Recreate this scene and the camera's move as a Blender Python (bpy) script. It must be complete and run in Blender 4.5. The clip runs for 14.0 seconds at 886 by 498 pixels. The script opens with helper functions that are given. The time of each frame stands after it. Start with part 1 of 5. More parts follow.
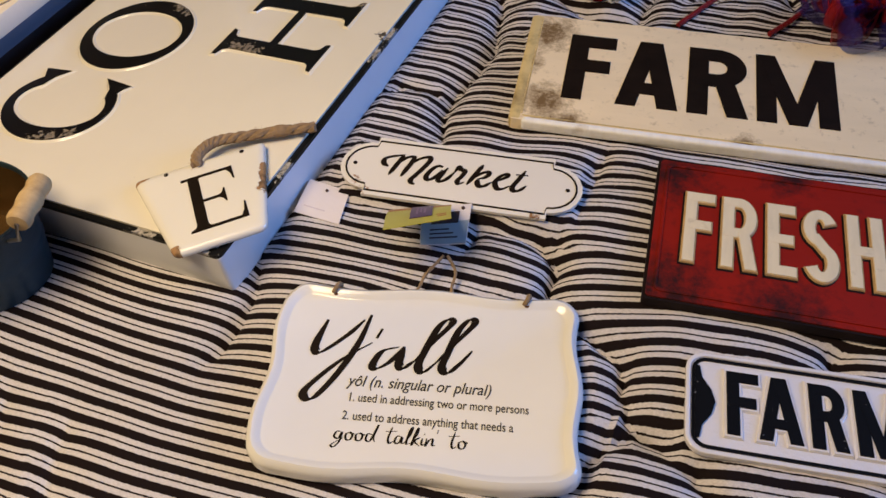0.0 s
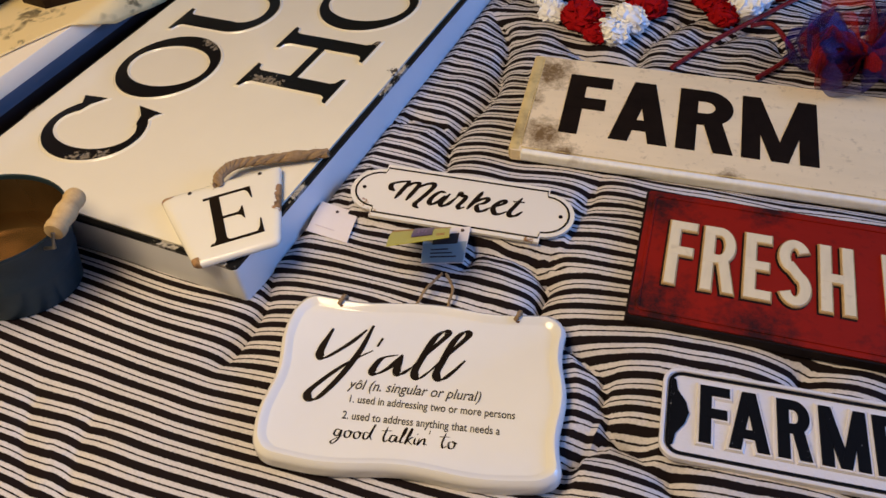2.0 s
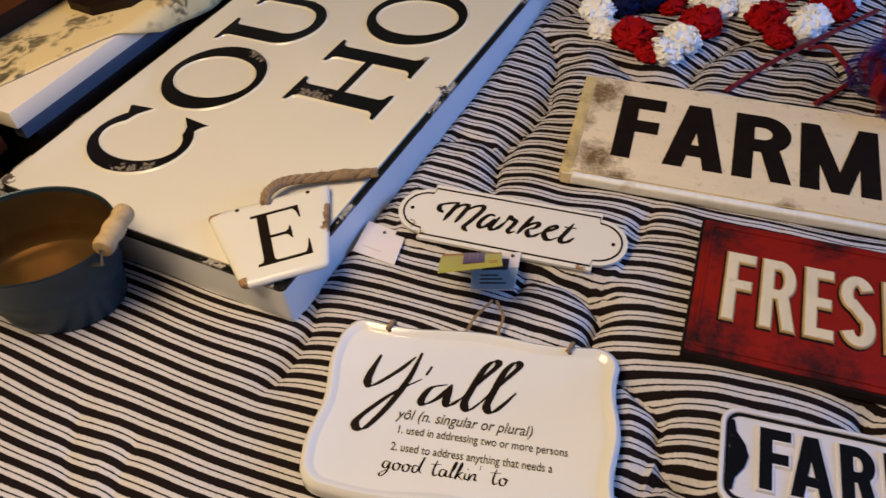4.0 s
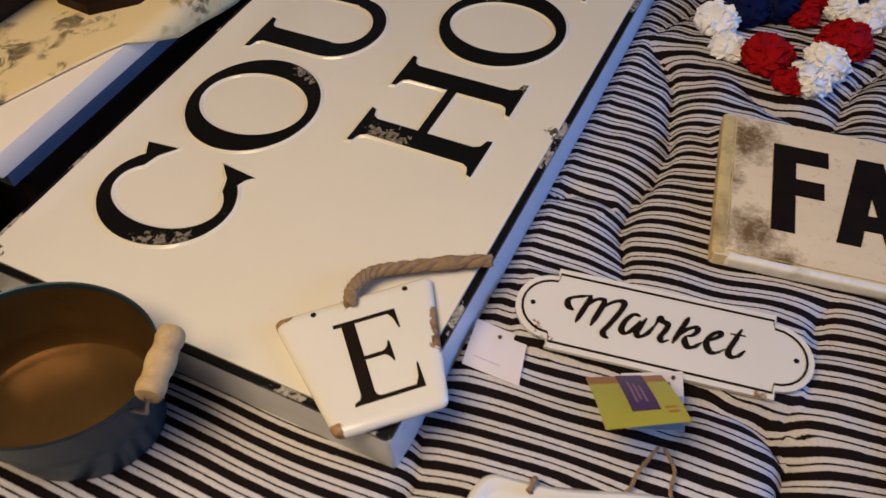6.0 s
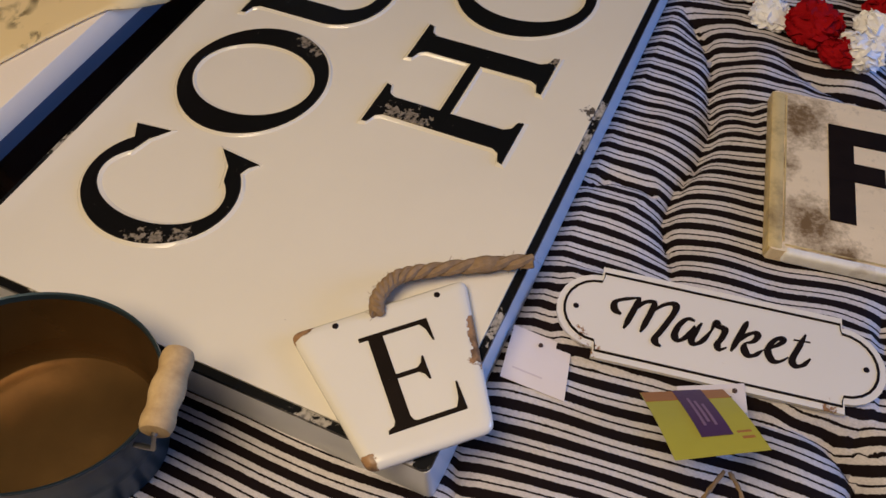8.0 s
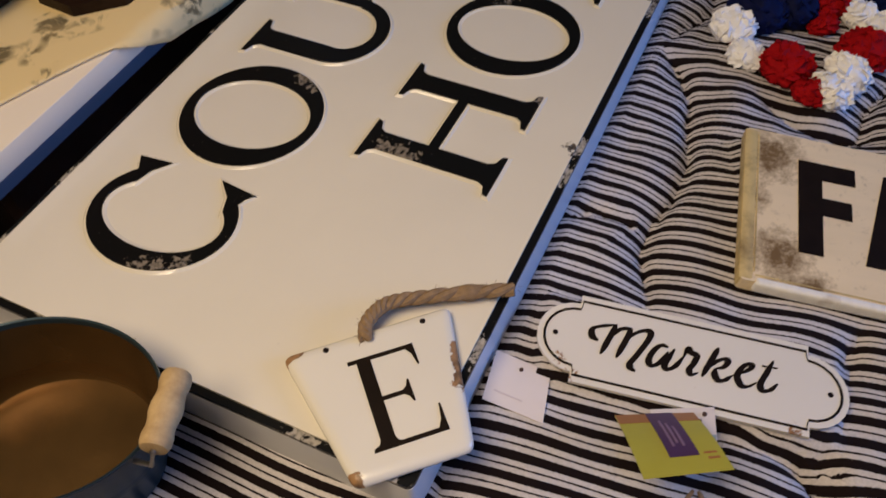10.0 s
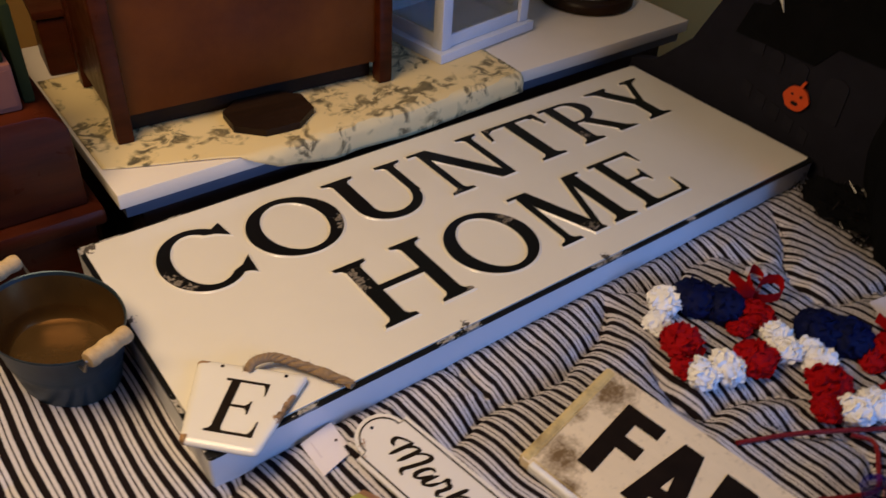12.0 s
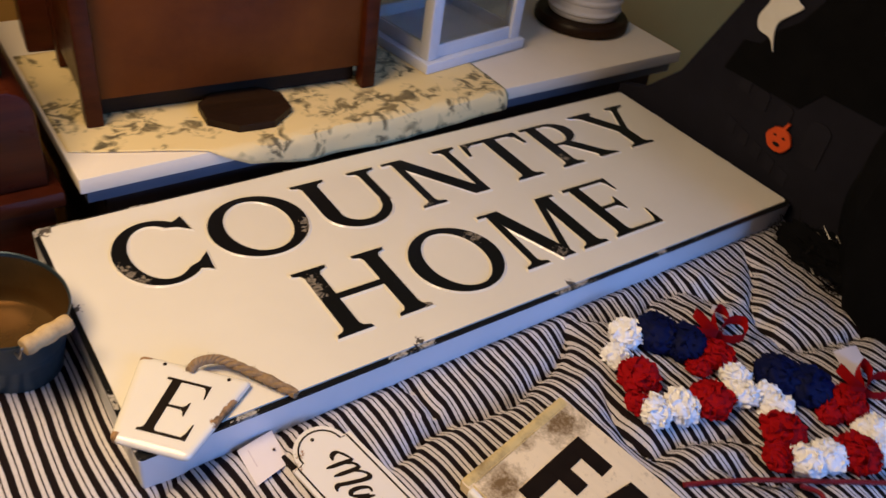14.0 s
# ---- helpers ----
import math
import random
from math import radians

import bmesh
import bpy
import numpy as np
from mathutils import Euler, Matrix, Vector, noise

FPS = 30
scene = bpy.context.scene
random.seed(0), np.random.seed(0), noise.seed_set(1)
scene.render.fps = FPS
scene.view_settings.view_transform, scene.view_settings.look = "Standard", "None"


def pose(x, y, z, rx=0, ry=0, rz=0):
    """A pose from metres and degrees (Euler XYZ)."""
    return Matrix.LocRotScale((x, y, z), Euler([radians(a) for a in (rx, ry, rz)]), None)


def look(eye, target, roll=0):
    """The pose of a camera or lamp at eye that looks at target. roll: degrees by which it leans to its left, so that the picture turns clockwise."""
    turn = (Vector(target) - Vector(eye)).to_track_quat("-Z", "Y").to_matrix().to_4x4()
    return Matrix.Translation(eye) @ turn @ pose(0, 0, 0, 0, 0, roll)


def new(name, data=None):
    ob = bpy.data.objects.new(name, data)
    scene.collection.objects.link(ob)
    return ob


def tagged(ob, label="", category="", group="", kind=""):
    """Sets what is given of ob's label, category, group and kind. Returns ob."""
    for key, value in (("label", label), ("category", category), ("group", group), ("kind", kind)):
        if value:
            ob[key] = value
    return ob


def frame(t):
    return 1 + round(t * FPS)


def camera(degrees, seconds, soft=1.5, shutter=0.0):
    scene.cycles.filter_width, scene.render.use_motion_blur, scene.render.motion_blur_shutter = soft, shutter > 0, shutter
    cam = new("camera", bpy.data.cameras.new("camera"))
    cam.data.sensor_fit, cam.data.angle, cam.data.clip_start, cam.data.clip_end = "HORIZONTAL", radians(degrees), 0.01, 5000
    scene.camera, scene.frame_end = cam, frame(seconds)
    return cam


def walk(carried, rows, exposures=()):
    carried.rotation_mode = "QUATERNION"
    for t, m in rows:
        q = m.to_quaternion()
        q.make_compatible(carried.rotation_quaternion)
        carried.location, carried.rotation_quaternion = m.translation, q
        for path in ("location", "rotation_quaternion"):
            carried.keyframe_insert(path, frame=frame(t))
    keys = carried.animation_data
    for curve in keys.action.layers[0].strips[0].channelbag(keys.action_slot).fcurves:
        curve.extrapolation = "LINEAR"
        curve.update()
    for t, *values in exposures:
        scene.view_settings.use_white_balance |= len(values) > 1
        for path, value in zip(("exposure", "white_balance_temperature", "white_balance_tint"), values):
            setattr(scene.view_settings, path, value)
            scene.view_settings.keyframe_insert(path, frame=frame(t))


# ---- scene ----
cam = camera(57.0, 14.0, 1.5, 0.5)
PATH = [
    (0, (-0.272, -0.354, 1.069), (0.875, 0.333, -0.418), -9.2),
    (0.5, (-0.284, -0.351, 1.074), (0.878, 0.337, -0.402), -8.3),
    (1, (-0.303, -0.357, 1.086), (0.87, 0.377, -0.358), -8.0),
    (1.5, (-0.309, -0.377, 1.093), (0.881, 0.374, -0.328), -8.1),
    (2, (-0.306, -0.389, 1.091), (0.891, 0.362, -0.324), -8.6),
    (2.2, (-0.303, -0.388, 1.09), (0.895, 0.366, -0.323), -8.7),
    (4.3, (-0.295, -0.342, 1.103), (0.863, 0.47, -0.312), -8.1),
    (4.5, (-0.301, -0.33, 1.105), (0.821, 0.515, -0.319), -7.7),
    (5, (-0.277, -0.281, 1.1), (0.833, 0.568, -0.331), -7.7),
    (5.5, (-0.222, -0.207, 1.088), (0.896, 0.497, -0.412), -5.1),
    (6, (-0.173, -0.148, 1.078), (0.936, 0.493, -0.458), -4.9),
    (6.5, (-0.157, -0.116, 1.062), (0.937, 0.465, -0.508), -4.2),
    (7, (-0.146, -0.1, 1.055), (0.951, 0.465, -0.518), -3.3),
    (7.5, (-0.14, -0.087, 1.05), (0.945, 0.465, -0.537), -2.9),
    (7.7, (-0.136, -0.087, 1.05), (0.923, 0.462, -0.555), -3.2),
    (9.8, (-0.149, -0.097, 1.061), (0.942, 0.467, -0.518), -2.3),
    (10, (-0.146, -0.102, 1.074), (0.957, 0.466, -0.494), -2.7),
    (10.5, (-0.16, -0.144, 1.088), (0.965, 0.498, -0.436), -3.3),
    (11, (-0.17, -0.248, 1.145), (0.855, 0.716, -0.276), -3.2),
    (11.5, (-0.15, -0.381, 1.202), (0.859, 0.713, -0.133), 1.8),
    (12, (-0.124, -0.449, 1.222), (0.868, 0.766, -0.02), 3.9),
    (12.5, (-0.083, -0.474, 1.227), (0.931, 0.751, 0.014), 6.8),
    (13, (-0.08, -0.462, 1.224), (0.922, 0.736, -0.025), 8.7),
    (13.5, (-0.093, -0.425, 1.223), (0.985, 0.697, -0.033), 8.0),
    (14, (-0.09, -0.452, 1.221), (0.927, 0.758, -0.004), 9.2),
]
walk(cam, [(t, look(eye, target, roll)) for t, eye, target, roll in PATH],
     [(0, 0.16, 6150, 9.5), (2, 0.16, 6200, 9.5), (4.5, 0.1, 6250, 9.5), (5.5, 0.06, 6150, 10), (6.5, -0.18, 5850, 11.5), (7.5, -0.19, 5850, 11.5), (10, -0.22, 5850, 12), (11, -0.30, 5950, 13), (12, -0.06, 6550, 14.5), (13, 0.24, 6550, 14.5), (14, 0.28, 6550, 14.5)])

# ---- light ----
world = bpy.data.worlds.new("world")
scene.world = world
world.use_nodes = True
world.node_tree.nodes["Background"].inputs[0].default_value = (0.55, 0.7, 1.0, 1)
world.node_tree.nodes["Background"].inputs[1].default_value = 0.05


def lamp(name, kind, m, energy, colour, size=0.1, size_y=None):
    d = bpy.data.lights.new(name, kind)
    d.energy, d.color = energy, colour
    if kind == "AREA":
        d.size = size
        if size_y:
            d.shape, d.size_y = "RECTANGLE", size_y
    else:
        d.shadow_soft_size = size
    ob = new(name, d)
    ob.matrix_world = m
    return ob


WARM, COOL = (1.0, 0.735, 0.425), (0.17, 0.40, 1.0)
bulb = lamp("bulb_light", "SPOT", look((-0.28, 0.17, 1.61), (0.0, -0.20, 0.6)), 45, WARM, 0.30)
bulb.data.spot_size, bulb.data.spot_blend = radians(156), 1.0
lamp("window_light", "AREA", look((1.1, -2.40, 1.45), (0.4, 0, 0.6)), 40, COOL, 1.2, 1.1)

# ---- materials ----


def nodes_of(name):
    m = bpy.data.materials.new(name)
    m.use_nodes = True
    nt = m.node_tree
    return m, nt, nt.nodes["Principled BSDF"]


def add(nt, kind, **vals):
    n = nt.nodes.new(kind)
    for k, v in vals.items():
        n.inputs[k].default_value = v
    return n


def ramp(nt, fac, stops):
    r = nt.nodes.new("ShaderNodeValToRGB")
    el = r.color_ramp.elements
    while len(el) < len(stops):
        el.new(0.5)
    for e, (p, c) in zip(el, stops):
        e.position = p
        e.color = (*c, 1) if len(c) == 3 else c
    nt.links.new(fac, r.inputs[0])
    return r


def mixc(nt, fac, a, b):
    n = nt.nodes.new("ShaderNodeMix")
    n.data_type = "RGBA"
    for sock, v in ((n.inputs[0], fac), (n.inputs[6], a), (n.inputs[7], b)):
        if isinstance(v, bpy.types.NodeSocket):
            nt.links.new(v, sock)
        elif isinstance(v, (int, float)):
            sock.default_value = v
        else:
            sock.default_value = (*v, 1)
    return n.outputs[2]


def noise_fac(nt, scale, detail=4.0, coord="Object", stretch=None, rough=0.55):
    tc = nt.nodes.new("ShaderNodeTexCoord")
    n = add(nt, "ShaderNodeTexNoise", Scale=scale, Detail=detail, Roughness=rough)
    if stretch:
        mp = add(nt, "ShaderNodeMapping", Scale=stretch)
        nt.links.new(tc.outputs[coord], mp.inputs[0])
        nt.links.new(mp.outputs[0], n.inputs[0])
    else:
        nt.links.new(tc.outputs[coord], n.inputs[0])
    return n.outputs[0]


def bump(nt, bsdf, height, strength, dist=0.001):
    b = add(nt, "ShaderNodeBump", Strength=strength, Distance=dist)
    nt.links.new(height, b.inputs["Height"])
    nt.links.new(b.outputs[0], bsdf.inputs["Normal"])


def plain(name, base, rough, var=0.12, scale=25, metal=0.0, bumps=0.15, bscale=200, coat=0.0, stretch=None, spec=0.35):
    """A surface with soft colour variation at two scales and a fine relief."""
    m, nt, b = nodes_of(name)
    lo = tuple(max(0, c * (1 - var)) for c in base)
    hi = tuple(min(1, c * (1 + var)) for c in base)
    f1 = noise_fac(nt, scale, 5, stretch=stretch)
    c1 = ramp(nt, f1, ((0.3, lo), (0.7, hi)))
    f2 = noise_fac(nt, scale * 0.17, 3)
    c2 = ramp(nt, f2, ((0.35, tuple(c * (1 - var * 0.6) for c in base)), (0.7, base)))
    nt.links.new(mixc(nt, 0.5, c1.outputs[0], c2.outputs[0]), b.inputs["Base Color"])
    b.inputs["Roughness"].default_value, b.inputs["Metallic"].default_value = rough, metal
    b.inputs["Coat Weight"].default_value = coat
    b.inputs["Specular IOR Level"].default_value = spec
    bump(nt, b, noise_fac(nt, bscale, 3), bumps)
    return m


def chipped(name, paint, under, rough, chips, scale=90, coat=0.2, spec=0.5):
    """Enamel with chips through which the dark or rusty metal shows. chips: share that is gone."""
    m, nt, b = nodes_of(name)
    f = noise_fac(nt, scale, 6, rough=0.7)
    mask = ramp(nt, f, ((1 - chips - 0.015, (0, 0, 0)), (1 - chips + 0.015, (1, 1, 1))))
    tone = ramp(nt, noise_fac(nt, 9, 4), ((0.3, tuple(c * 0.93 for c in paint)), (0.7, paint)))
    nt.links.new(mixc(nt, mask.outputs[0], tone.outputs[0], under), b.inputs["Base Color"])
    r = ramp(nt, mask.outputs[0], ((0, (rough,) * 3), (1, (0.7,) * 3)))
    nt.links.new(r.outputs[0], b.inputs["Roughness"])
    b.inputs["Coat Weight"].default_value = coat
    b.inputs["Specular IOR Level"].default_value = spec
    bump(nt, b, noise_fac(nt, 14, 2), 0.12, 0.004)
    return m


def spotted(name, paint, under, rough, spots, scale=160, coat=0.3, spec=0.5, reach=0.30, at=0.70):
    """Enamel with chips at known spots: (x, y, radius) each."""
    m, nt, b = nodes_of(name)
    tc = nt.nodes.new("ShaderNodeTexCoord")
    flat = add(nt, "ShaderNodeMapping", Scale=(1, 1, 0))
    nt.links.new(tc.outputs["Object"], flat.inputs[0])
    fac = None
    for cx, cy, r in spots:
        d = nt.nodes.new("ShaderNodeVectorMath")
        d.operation = "DISTANCE"
        nt.links.new(flat.outputs[0], d.inputs[0])
        d.inputs[1].default_value = (cx, cy, 0)
        g = ramp(nt, d.outputs["Value"], ((0.0, (1, 1, 1)), (r, (0, 0, 0))))
        if fac is None:
            fac = g.outputs[0]
        else:
            mx = nt.nodes.new("ShaderNodeMath")
            mx.operation = "MAXIMUM"
            nt.links.new(fac, mx.inputs[0])
            nt.links.new(g.outputs[0], mx.inputs[1])
            fac = mx.outputs[0]
    sm = nt.nodes.new("ShaderNodeMath")
    sm.operation = "MULTIPLY_ADD"
    nt.links.new(fac, sm.inputs[0])
    sm.inputs[1].default_value = reach
    nt.links.new(noise_fac(nt, scale, 5, rough=0.7), sm.inputs[2])
    mask = ramp(nt, sm.outputs[0], ((at, (0, 0, 0)), (at + 0.03, (1, 1, 1))))
    tone = ramp(nt, noise_fac(nt, 9, 4), ((0.3, tuple(c * 0.95 for c in paint)), (0.7, paint)))
    low = ramp(nt, noise_fac(nt, scale * 2, 3), ((0.35, tuple(c * 0.35 for c in under)), (0.6, under)))
    nt.links.new(mixc(nt, mask.outputs[0], tone.outputs[0], low.outputs[0]), b.inputs["Base Color"])
    r = ramp(nt, mask.outputs[0], ((0, (rough,) * 3), (1, (0.75,) * 3)))
    nt.links.new(r.outputs[0], b.inputs["Roughness"])
    b.inputs["Coat Weight"].default_value, b.inputs["Specular IOR Level"].default_value = coat, spec
    inv = ramp(nt, mask.outputs[0], ((0, (1, 1, 1)), (1, (0, 0, 0))))
    bump(nt, b, inv.outputs[0], 0.5, 0.0006)
    return m


def wood(name, dark, light, rough, stretch=(1, 8, 8), scale=6):
    m, nt, b = nodes_of(name)
    f = noise_fac(nt, scale, 8, stretch=stretch, rough=0.65)
    c = ramp(nt, f, ((0.3, dark), (0.7, light)))
    nt.links.new(c.outputs[0], b.inputs["Base Color"])
    r = ramp(nt, noise_fac(nt, 40, 3), ((0.3, (rough * 0.8,) * 3), (0.7, (rough * 1.2,) * 3)))
    nt.links.new(r.outputs[0], b.inputs["Roughness"])
    b.inputs["Specular IOR Level"].default_value = 0.14
    bump(nt, b, f, 0.2)
    return m


STRIPE = 0.0144


def ticking():
    """Black and white ticking: a broad black stripe, then white with one thin black line in it, woven."""
    m, nt, b = nodes_of("ticking_cloth")
    uv = nt.nodes.new("ShaderNodeUVMap")
    sep = nt.nodes.new("ShaderNodeSeparateXYZ")
    nt.links.new(uv.outputs[0], sep.inputs[0])
    jit = add(nt, "ShaderNodeTexNoise", Scale=520.0, Detail=3.0)
    nt.links.new(uv.outputs[0], jit.inputs[0])
    js = nt.nodes.new("ShaderNodeMath")
    js.operation = "MULTIPLY_ADD"
    nt.links.new(jit.outputs[0], js.inputs[0])
    js.inputs[1].default_value = 0.0015
    nt.links.new(sep.outputs[0], js.inputs[2])
    d = nt.nodes.new("ShaderNodeMath")
    d.operation = "DIVIDE"
    nt.links.new(js.outputs[0], d.inputs[0])
    d.inputs[1].default_value = STRIPE
    fr = nt.nodes.new("ShaderNodeMath")
    fr.operation = "FRACT"
    nt.links.new(d.outputs[0], fr.inputs[0])
    ink, cloth = (0.010, 0.005, 0.005), (0.72, 0.675, 0.665)
    e = 0.012
    c = ramp(nt, fr.outputs[0], ((0.0, ink), (0.400, ink), (0.400 + e * 2, cloth), (0.646, cloth), (0.660, ink), (0.735, ink), (0.749, cloth), (1 - 2 * e, cloth), (1, ink)))
    weave = ramp(nt, noise_fac(nt, 650, 4, stretch=(2.2, 0.7, 1), rough=0.7), ((0.30, (0.70,) * 3), (0.66, (1,) * 3)))
    soil = ramp(nt, noise_fac(nt, 11, 4), ((0.3, (0.88, 0.88, 0.9)), (0.7, (1,) * 3)))
    mul = nt.nodes.new("ShaderNodeMix")
    mul.data_type, mul.blend_type = "RGBA", "MULTIPLY"
    mul.inputs[0].default_value = 1
    nt.links.new(c.outputs[0], mul.inputs[6])
    nt.links.new(weave.outputs[0], mul.inputs[7])
    mu2 = nt.nodes.new("ShaderNodeMix")
    mu2.data_type, mu2.blend_type = "RGBA", "MULTIPLY"
    mu2.inputs[0].default_value = 1
    nt.links.new(mul.outputs[2], mu2.inputs[6])
    nt.links.new(soil.outputs[0], mu2.inputs[7])
    nt.links.new(mu2.outputs[2], b.inputs["Base Color"])
    b.inputs["Roughness"].default_value = 0.85
    b.inputs["Specular IOR Level"].default_value = 0.15
    bump(nt, b, noise_fac(nt, 900, 2), 0.35, 0.0006)
    return m


def toile():
    """Cream cloth with clumps of grey-green leafy print."""
    m, nt, b = nodes_of("toile_cloth")
    big = noise_fac(nt, 21, 2)
    tc = nt.nodes.new("ShaderNodeTexCoord")
    leaf = add(nt, "ShaderNodeTexNoise", Scale=44.0, Detail=4.0, Roughness=0.6, Distortion=1.2)
    nt.links.new(tc.outputs["Object"], leaf.inputs[0])
    a = ramp(nt, big, ((0.48, (0, 0, 0)), (0.56, (1, 1, 1))))
    f = ramp(nt, leaf.outputs[0], ((0.42, (1, 1, 1)), (0.49, (0.55, 0.55, 0.55)), (0.54, (0.06, 0.06, 0.06))))
    k = nt.nodes.new("ShaderNodeMath")
    k.operation = "MULTIPLY"
    nt.links.new(a.outputs[0], k.inputs[0])
    nt.links.new(f.outputs[0], k.inputs[1])
    ink = ramp(nt, noise_fac(nt, 30, 2), ((0.3, (0.085, 0.072, 0.035)), (0.7, (0.28, 0.21, 0.09))))
    nt.links.new(mixc(nt, k.outputs[0], (0.82, 0.64, 0.31), ink.outputs[0]), b.inputs["Base Color"])
    b.inputs["Roughness"].default_value = 0.8
    bump(nt, b, noise_fac(nt, 700, 2), 0.2, 0.0005)
    return m


def weathered(name, base, dirt, amount=0.5, scale=14):
    """Cream paint with brown grime that gathers in blotches."""
    m, nt, b = nodes_of(name)
    f = noise_fac(nt, scale, 7, rough=0.68)
    c = ramp(nt, f, ((amount, base), (amount + 0.17, tuple(0.5 * (p + q) for p, q in zip(base, dirt))), (amount + 0.3, dirt)))
    g = ramp(nt, noise_fac(nt, 130, 4, stretch=(1, 0.25, 1)), ((0.3, (0.9,) * 3), (0.6, (1,) * 3)))
    mul = nt.nodes.new("ShaderNodeMix")
    mul.data_type, mul.blend_type = "RGBA", "MULTIPLY"
    mul.inputs[0].default_value = 1
    nt.links.new(c.outputs[0], mul.inputs[6])
    nt.links.new(g.outputs[0], mul.inputs[7])
    nt.links.new(mul.outputs[2], b.inputs["Base Color"])
    b.inputs["Roughness"].default_value = 0.5
    bump(nt, b, f, 0.25, 0.002)
    return m


def grimy_end(name, base, dirt, spots=((0.020, 0.122, 0.036), (0.026, 0.026, 0.034), (0.20, 0.004, 0.016), (0.004, 0.075, 0.020), (0.05, 0.006, 0.02)), reach=0.48):
    """Cream paint that is stained brown towards one end of the board, in two blotches."""
    m, nt, b = nodes_of(name)
    tc = nt.nodes.new("ShaderNodeTexCoord")
    fac = None
    for cx, cy, r in spots:
        d = nt.nodes.new("ShaderNodeVectorMath")
        d.operation = "DISTANCE"
        flat = add(nt, "ShaderNodeMapping", Scale=(1, 1, 0))
        nt.links.new(tc.outputs["Object"], flat.inputs[0])
        nt.links.new(flat.outputs[0], d.inputs[0])
        d.inputs[1].default_value = (cx, cy, 0)
        g = ramp(nt, d.outputs["Value"], ((0.0, (1, 1, 1)), (r, (0, 0, 0))))
        if fac is None:
            fac = g.outputs[0]
        else:
            mx = nt.nodes.new("ShaderNodeMath")
            mx.operation = "MAXIMUM"
            nt.links.new(fac, mx.inputs[0])
            nt.links.new(g.outputs[0], mx.inputs[1])
            fac = mx.outputs[0]
    sp = noise_fac(nt, 95, 7, rough=0.75)
    sm = nt.nodes.new("ShaderNodeMath")
    sm.operation = "MULTIPLY_ADD"
    nt.links.new(fac, sm.inputs[0])
    sm.inputs[1].default_value = reach
    nt.links.new(sp, sm.inputs[2])
    k = ramp(nt, sm.outputs[0], ((0.56, (0, 0, 0)), (0.92, (0.92, 0.92, 0.92))))
    tone = ramp(nt, noise_fac(nt, 30, 5, stretch=(0.3, 1.5, 1)), ((0.3, tuple(c * 0.9 for c in base)), (0.65, base)))
    nt.links.new(mixc(nt, k.outputs[0], tone.outputs[0], dirt), b.inputs["Base Color"])
    b.inputs["Roughness"].default_value = 0.5
    b.inputs["Specular IOR Level"].default_value = 0.2
    bump(nt, b, sp, 0.15, 0.001)
    return m


def glass_mat():
    m, nt, b = nodes_of("pane_glass")
    b.inputs["Base Color"].default_value = (0.9, 0.95, 0.95, 1)
    b.inputs["Transmission Weight"].default_value = 1
    b.inputs["Roughness"].default_value = 0.04
    b.inputs["IOR"].default_value = 1.45
    return m


M_TICK, M_TOILE, M_GLASS = ticking(), toile(), glass_mat()
M_CREAM = spotted("cream_enamel", (0.81, 0.755, 0.63), (0.10, 0.08, 0.06), 0.22, ((0.014, 0.010, 0.034), (0.040, 0.007, 0.018), (0.008, 0.338, 0.020), (0.004, 0.20, 0.014), (0.285, 0.008, 0.012), (0.492, 0.008, 0.012)), 150, 0.4, 0.5, 0.42, 0.74)
M_WHITE = chipped("white_enamel", (0.84, 0.775, 0.63), (0.30, 0.15, 0.05), 0.2, 0.0, 60, 0.4)
M_YALL = chipped("glossy_white_enamel", (0.86, 0.83, 0.77), (0.30, 0.15, 0.05), 0.16, 0.0, 60, 0.7)
M_TAGWHITE = spotted("plate_enamel", (0.83, 0.79, 0.69), (0.36, 0.20, 0.085), 0.2, ((0.0480, 0.012, 0.013), (0.0455, 0.002, 0.014), (0.0430, -0.009, 0.013), (-0.0365, -0.0495, 0.011), (-0.057, 0.0405, 0.011), (-0.048, 0.0425, 0.011)), 75, reach=0.6, at=0.80)
M_PLAQUE = spotted("plaque_enamel", (0.83, 0.78, 0.69), (0.34, 0.17, 0.06), 0.22, ((-0.084, -0.020, 0.009), (-0.076, -0.028, 0.010), (0.067, -0.032, 0.010), (0.078, 0.027, 0.007)))
M_BLACK = spotted("black_enamel", (0.007, 0.007, 0.007), (0.42, 0.39, 0.35), 0.3, ((0.262, 0.004, 0.030), (0.288, 0.004, 0.022), (0.478, 0.004, 0.022), (0.505, 0.004, 0.026), (0.64, 0.004, 0.018), (0.095, 0.002, 0.022), (0.004, 0.342, 0.030), (0.035, 0.344, 0.030), (0.115, 0.344, 0.026), (0.30, 0.344, 0.02), (0.003, 0.27, 0.016), (0.003, 0.075, 0.026), (0.003, 0.02, 0.02), (0.897, 0.25, 0.03), (0.897, 0.12, 0.03)), 120, 0.0, 0.2, 0.27, 0.67)
